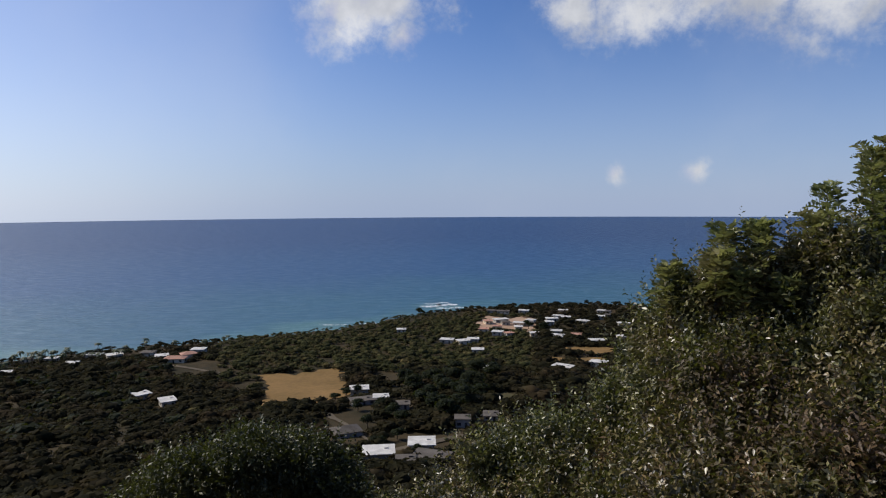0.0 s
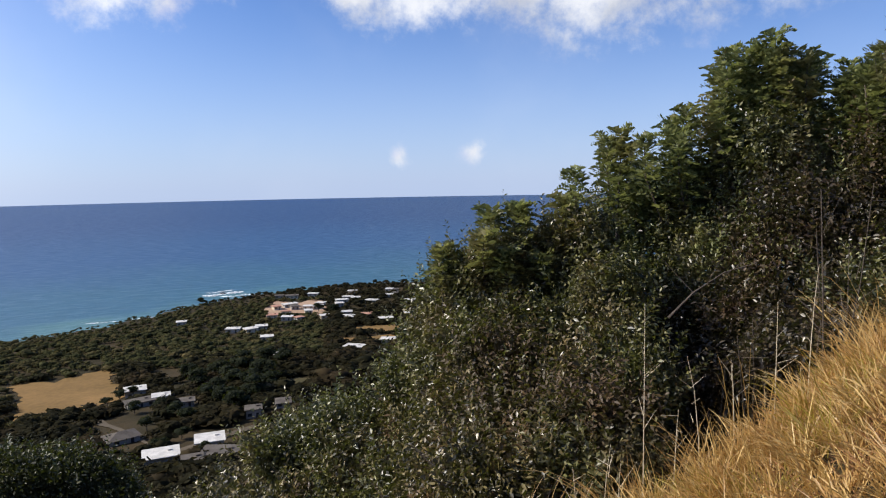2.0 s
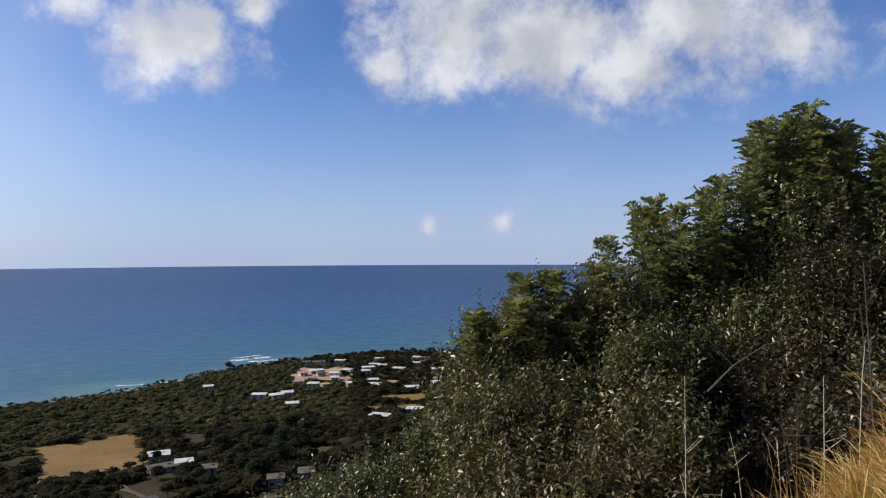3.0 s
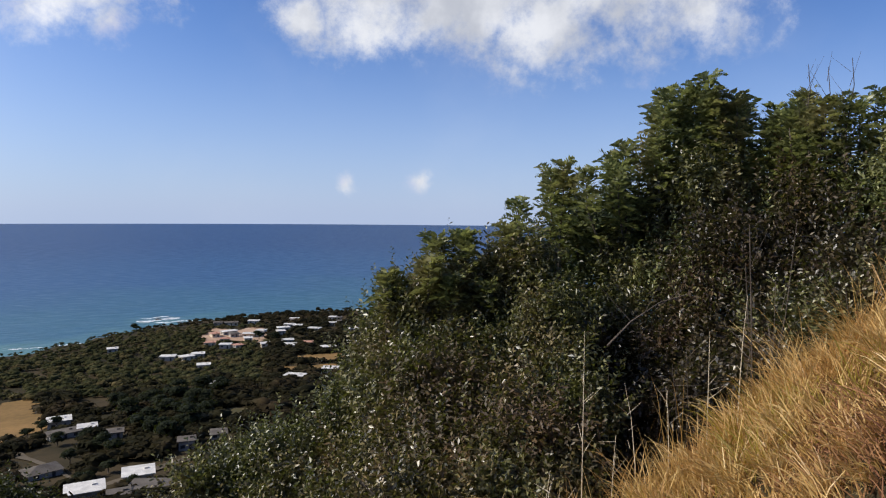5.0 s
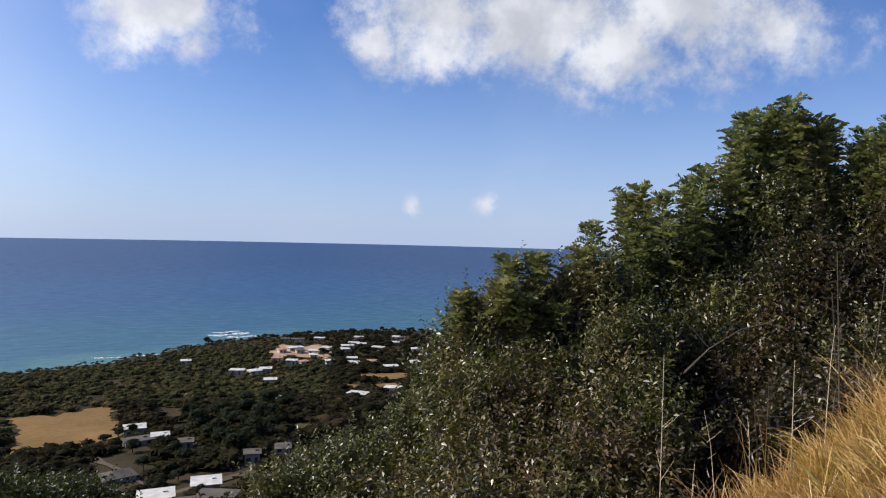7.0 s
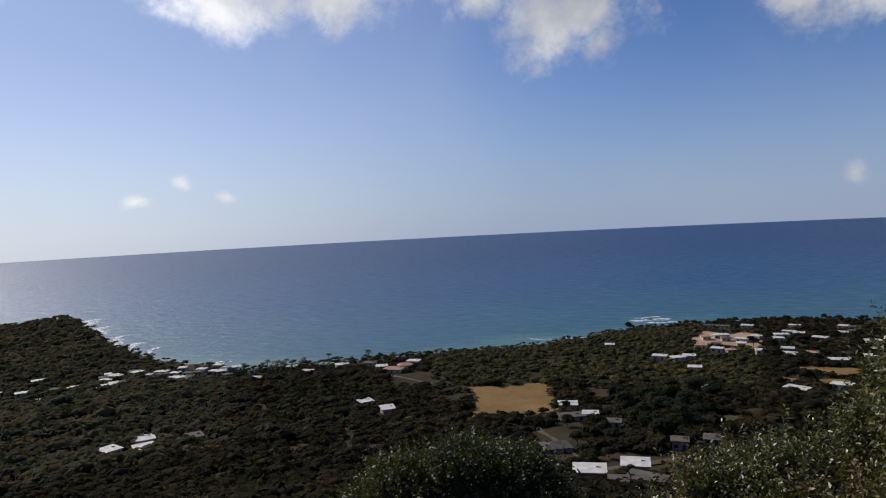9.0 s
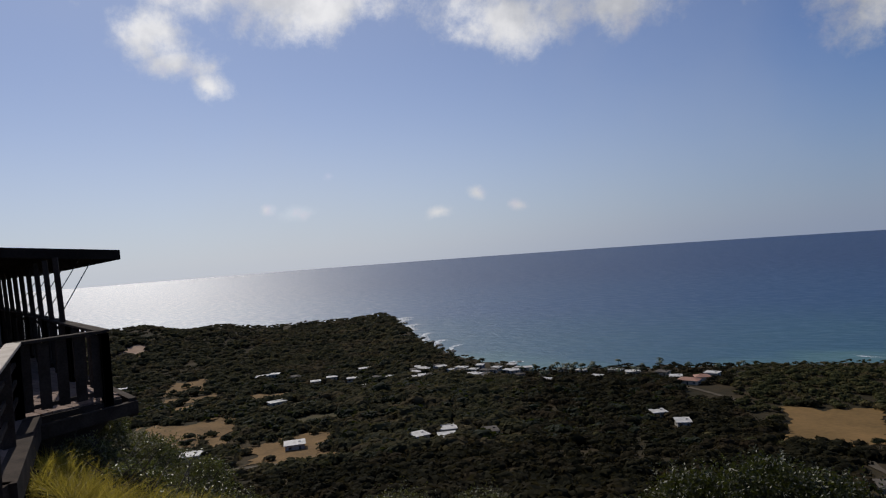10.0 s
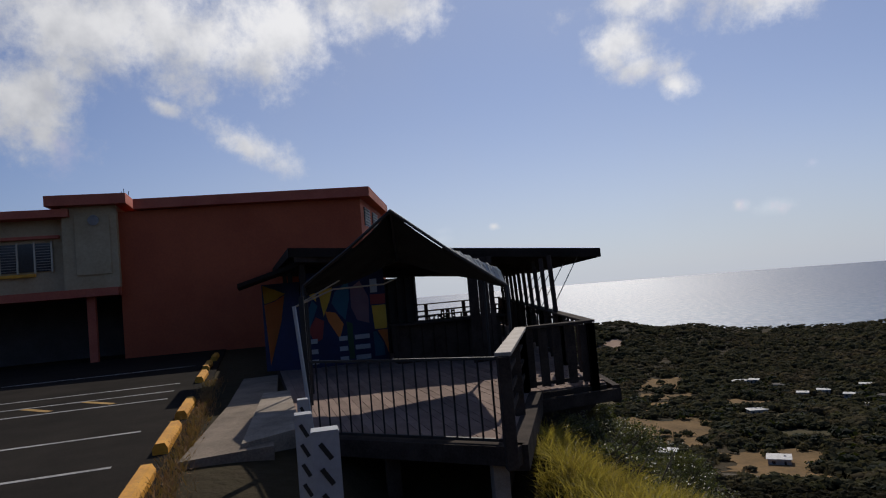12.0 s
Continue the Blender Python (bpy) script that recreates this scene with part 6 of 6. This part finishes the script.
# ---- palms along the bay ----
def palm(bearing, d, tall, seed):
    rnd = random.Random(seed)
    foot = polar(bearing, d, -0.1)
    t = thing("palm_tree", foot, "slender coconut palm by the shore", "palm tree", "palms along the bay")
    top = foot + Vector((rnd.uniform(-0.8, 0.8), rnd.uniform(-0.8, 0.8), tall))
    bm = bmesh.new()
    pipe(bm, [foot, foot.lerp(top, 0.5) + Vector((rnd.uniform(-0.3, 0.3), 0, 0)), top], 0.2, 6, 0.6)
    part("trunk", bm, BARK, t)
    bm = bmesh.new()
    for k in range(13):
        a = 2 * math.pi * k / 13 + rnd.uniform(-0.2, 0.2)
        out, rise = Vector((math.cos(a), math.sin(a), 0)), rnd.uniform(-0.1, 0.9)
        side = Vector((-out.y, out.x, 0))
        rows = []
        for j in range(5):
            u = j / 4
            c = top + out * 2.7 * u + Vector((0, 0, rise * 2.2 * u - 2.3 * u * u))
            w = 0.5 * math.sin(math.pi * (0.15 + 0.8 * u))
            rows.append([bm.verts.new(c - side * w - Vector((0, 0, w * 0.5))), bm.verts.new(c), bm.verts.new(c + side * w - Vector((0, 0, w * 0.5)))])
        for r0, r1 in zip(rows, rows[1:]):
            bm.faces.new((r0[0], r0[1], r1[1], r1[0]))
            bm.faces.new((r0[1], r0[2], r1[2], r1[1]))
    part("crown", bm, PALM, t)


rnd = random.Random(3)
for k in range(34):
    b = rnd.choice((rnd.uniform(17, 36), rnd.uniform(24, 37)))
    shore = float(np.interp(b, BEARING, COAST))
    palm(b, shore - rnd.uniform(25, 70), rnd.uniform(4.5, 8), k)


# ---- larger dark trees standing alone on the plain ----
def big_tree(bearing, d, radius, tall, seed, label="large round dark green tree near houses"):
    rng = np.random.default_rng(seed)
    foot = polar(bearing, d, -0.1)
    t = thing("tree", foot, label, "tree", "large trees on the plain")
    bm = bmesh.new()
    pipe(bm, [foot, foot + Vector((0.2, 0, tall * 0.5)), foot + Vector((0, 0.2, tall))], radius * 0.08, 6, 0.5)
    for k in range(5):
        a = 2 * math.pi * k / 5
        pipe(bm, [foot + Vector((0, 0, tall * 0.6)), foot + Vector((math.cos(a) * radius * 0.5, math.sin(a) * radius * 0.5, tall + radius * 0.2))], radius * 0.04, 5, 0.5)
    part("trunk", bm, BARK, t)
    n = 7
    way = unit(rng, n) * np.array([0.55, 0.55, 0.4]) * radius
    v, f = crowns(rng, way[:, 0], way[:, 1], tall + radius * 0.35 + way[:, 2], np.full(n, radius * 0.6), np.zeros(n), 150, 0.13)
    ob = new("crown", raw_mesh("crown", v, f, BIGTREE))
    ob.parent = t


for k, (b, d, r, h) in enumerate(((8.6, 292, 2.6, 3.0), (9.5, 287, 2.3, 2.0), (7.6, 295, 2.2, 3.6), (4.2, 214, 2.6, 2.5), (-0.2, 240, 5.0, 3.5), (-1.8, 262, 5.5, 4.0), (1.6, 268, 5.0, 4.0),
                                  (0.2, 292, 5.5, 4.0), (-2.6, 300, 5.5, 4.0), (2.6, 300, 5.0, 4.0), (-0.9, 322, 6.0, 4.0), (-4.4, 326, 5.0, 4.0), (3.6, 236, 3.2, 2.5),
                                  (61.3, 352, 3.0, 2.0), (64.5, 356, 3.2, 2.0), (56.0, 352, 2.6, 2.0), (-7.4, 520, 4.0, 4.0), (-8.6, 512, 4.5, 4.0), (2.0, 590, 4.0, 3.5), (0.6, 255, 4.5, 3.5), (-3.2, 276, 4.5, 3.5), (1.0, 310, 5.0, 4.0), (-1.4, 284, 4.8, 4.0), (3.4, 318, 4.5, 3.5), (-3.0, 336, 5.0, 4.0), (5.9, 206, 2.4, 2.2), (2.4, 190, 2.2, 2.0), (6.8, 232, 2.6, 2.4), (4.6, 246, 3.4, 2.6), (7.6, 262, 2.8, 2.4), (5.6, 262, 2.8, 2.4))):
    big_tree(b, d, r, h, 100 + k)


# ---- surf and shore rocks ----
def surf(bearing, d, long, wide, turn, seed, label):
    """Broken white water: many thin ragged sheets just over the sea."""
    rng, a = np.random.default_rng(seed), radians(bearing)
    n = int(long * wide / 2.2)
    u, v = rng.uniform(-0.5, 0.5, n) * long, rng.normal(0, 0.28, n) * wide
    v = v + 0.12 * long * np.sin(u / long * 5)
    cx, cy = -math.sin(a) * d, math.cos(a) * d
    yaw = a + radians(turn)
    x, y = cx + math.cos(yaw) * u - math.sin(yaw) * v, cy + math.sin(yaw) * u + math.cos(yaw) * v
    s = rng.uniform(0.4, 1.6, n)
    ang = np.linspace(0, 2 * np.pi, 6)[:-1]
    px = x[:, None] + np.cos(ang) * s[:, None] * rng.uniform(0.6, 1.8, (n, 5))
    py = y[:, None] + np.sin(ang) * s[:, None] * rng.uniform(0.5, 1.2, (n, 5))
    pz = np.repeat(rng.uniform(0.05, 0.45, n)[:, None], 5, 1)
    verts = np.stack([px, py, pz], -1).reshape(-1, 3)
    faces = np.arange(n * 5).reshape(n, 5)
    tagged(new("surf", raw_mesh("surf", verts, faces, FOAM)), label, "surf", kind="stuff")


def shore_rock(bearing, d, size, seed):
    bm = bmesh.new()
    bmesh.ops.create_icosphere(bm, subdivisions=3, radius=1.0)
    a = radians(bearing)
    for v in bm.verts:
        k = 1 + 0.5 * noise.noise(v.co * 1.7 + Vector((seed, 0, 0))) + 0.2 * noise.noise(v.co * 5)
        v.co = Vector((v.co.x * k * size, v.co.y * k * size, v.co.z * k * size * 0.45)) + Vector((-math.sin(a) * d, math.cos(a) * d, 0))
    piece("rock", bm, ROCK, "dark wet rock in the surf", "rock", group="shore rocks")


surf(0.35, 700, 40, 9, 4, 1, "white surf breaking on a reef")
surf(-0.8, 684, 34, 5, -8, 2, "white surf running in to the point")
surf(0.6, 716, 26, 4, 8, 3, "thin line of white surf")
shore_rock(0.4, 702, 3.0, 1)
shore_rock(-1.2, 676, 2.2, 2)
surf(46.2, 985, 60, 18, 60, 4, "white surf below the headland")
surf(46.6, 1010, 70, 16, 40, 11, "white surf round the tip of the headland")
surf(43.2, 735, 60, 9, 66, 12, "white surf over rocks below the headland")
surf(45.4, 900, 80, 14, 68, 5, "white surf below the headland")
surf(44.2, 800, 70, 8, 70, 6, "white surf along the foot of the headland")
surf(42.0, 690, 60, 5, 60, 7, "surf along the rocks of the bay")
surf(37.2, 592, 28, 7, 10, 8, "white surf over rocks in the bay")
surf(19, 545, 90, 2, 0, 9, "thin line of white surf along the beach")
surf(7, 600, 90, 2, -20, 10, "thin line of white surf along the beach")
for k, (b, d, r) in enumerate(((46.4, 1000, 5), (45.8, 960, 4), (44.4, 790, 4), (43.6, 752, 4), (43.0, 722, 4.5), (42.0, 676, 4), (37.6, 594, 2.6), (36.8, 590, 3.0), (36.2, 596, 2.2))):
    shore_rock(b, d, r, 10 + k)
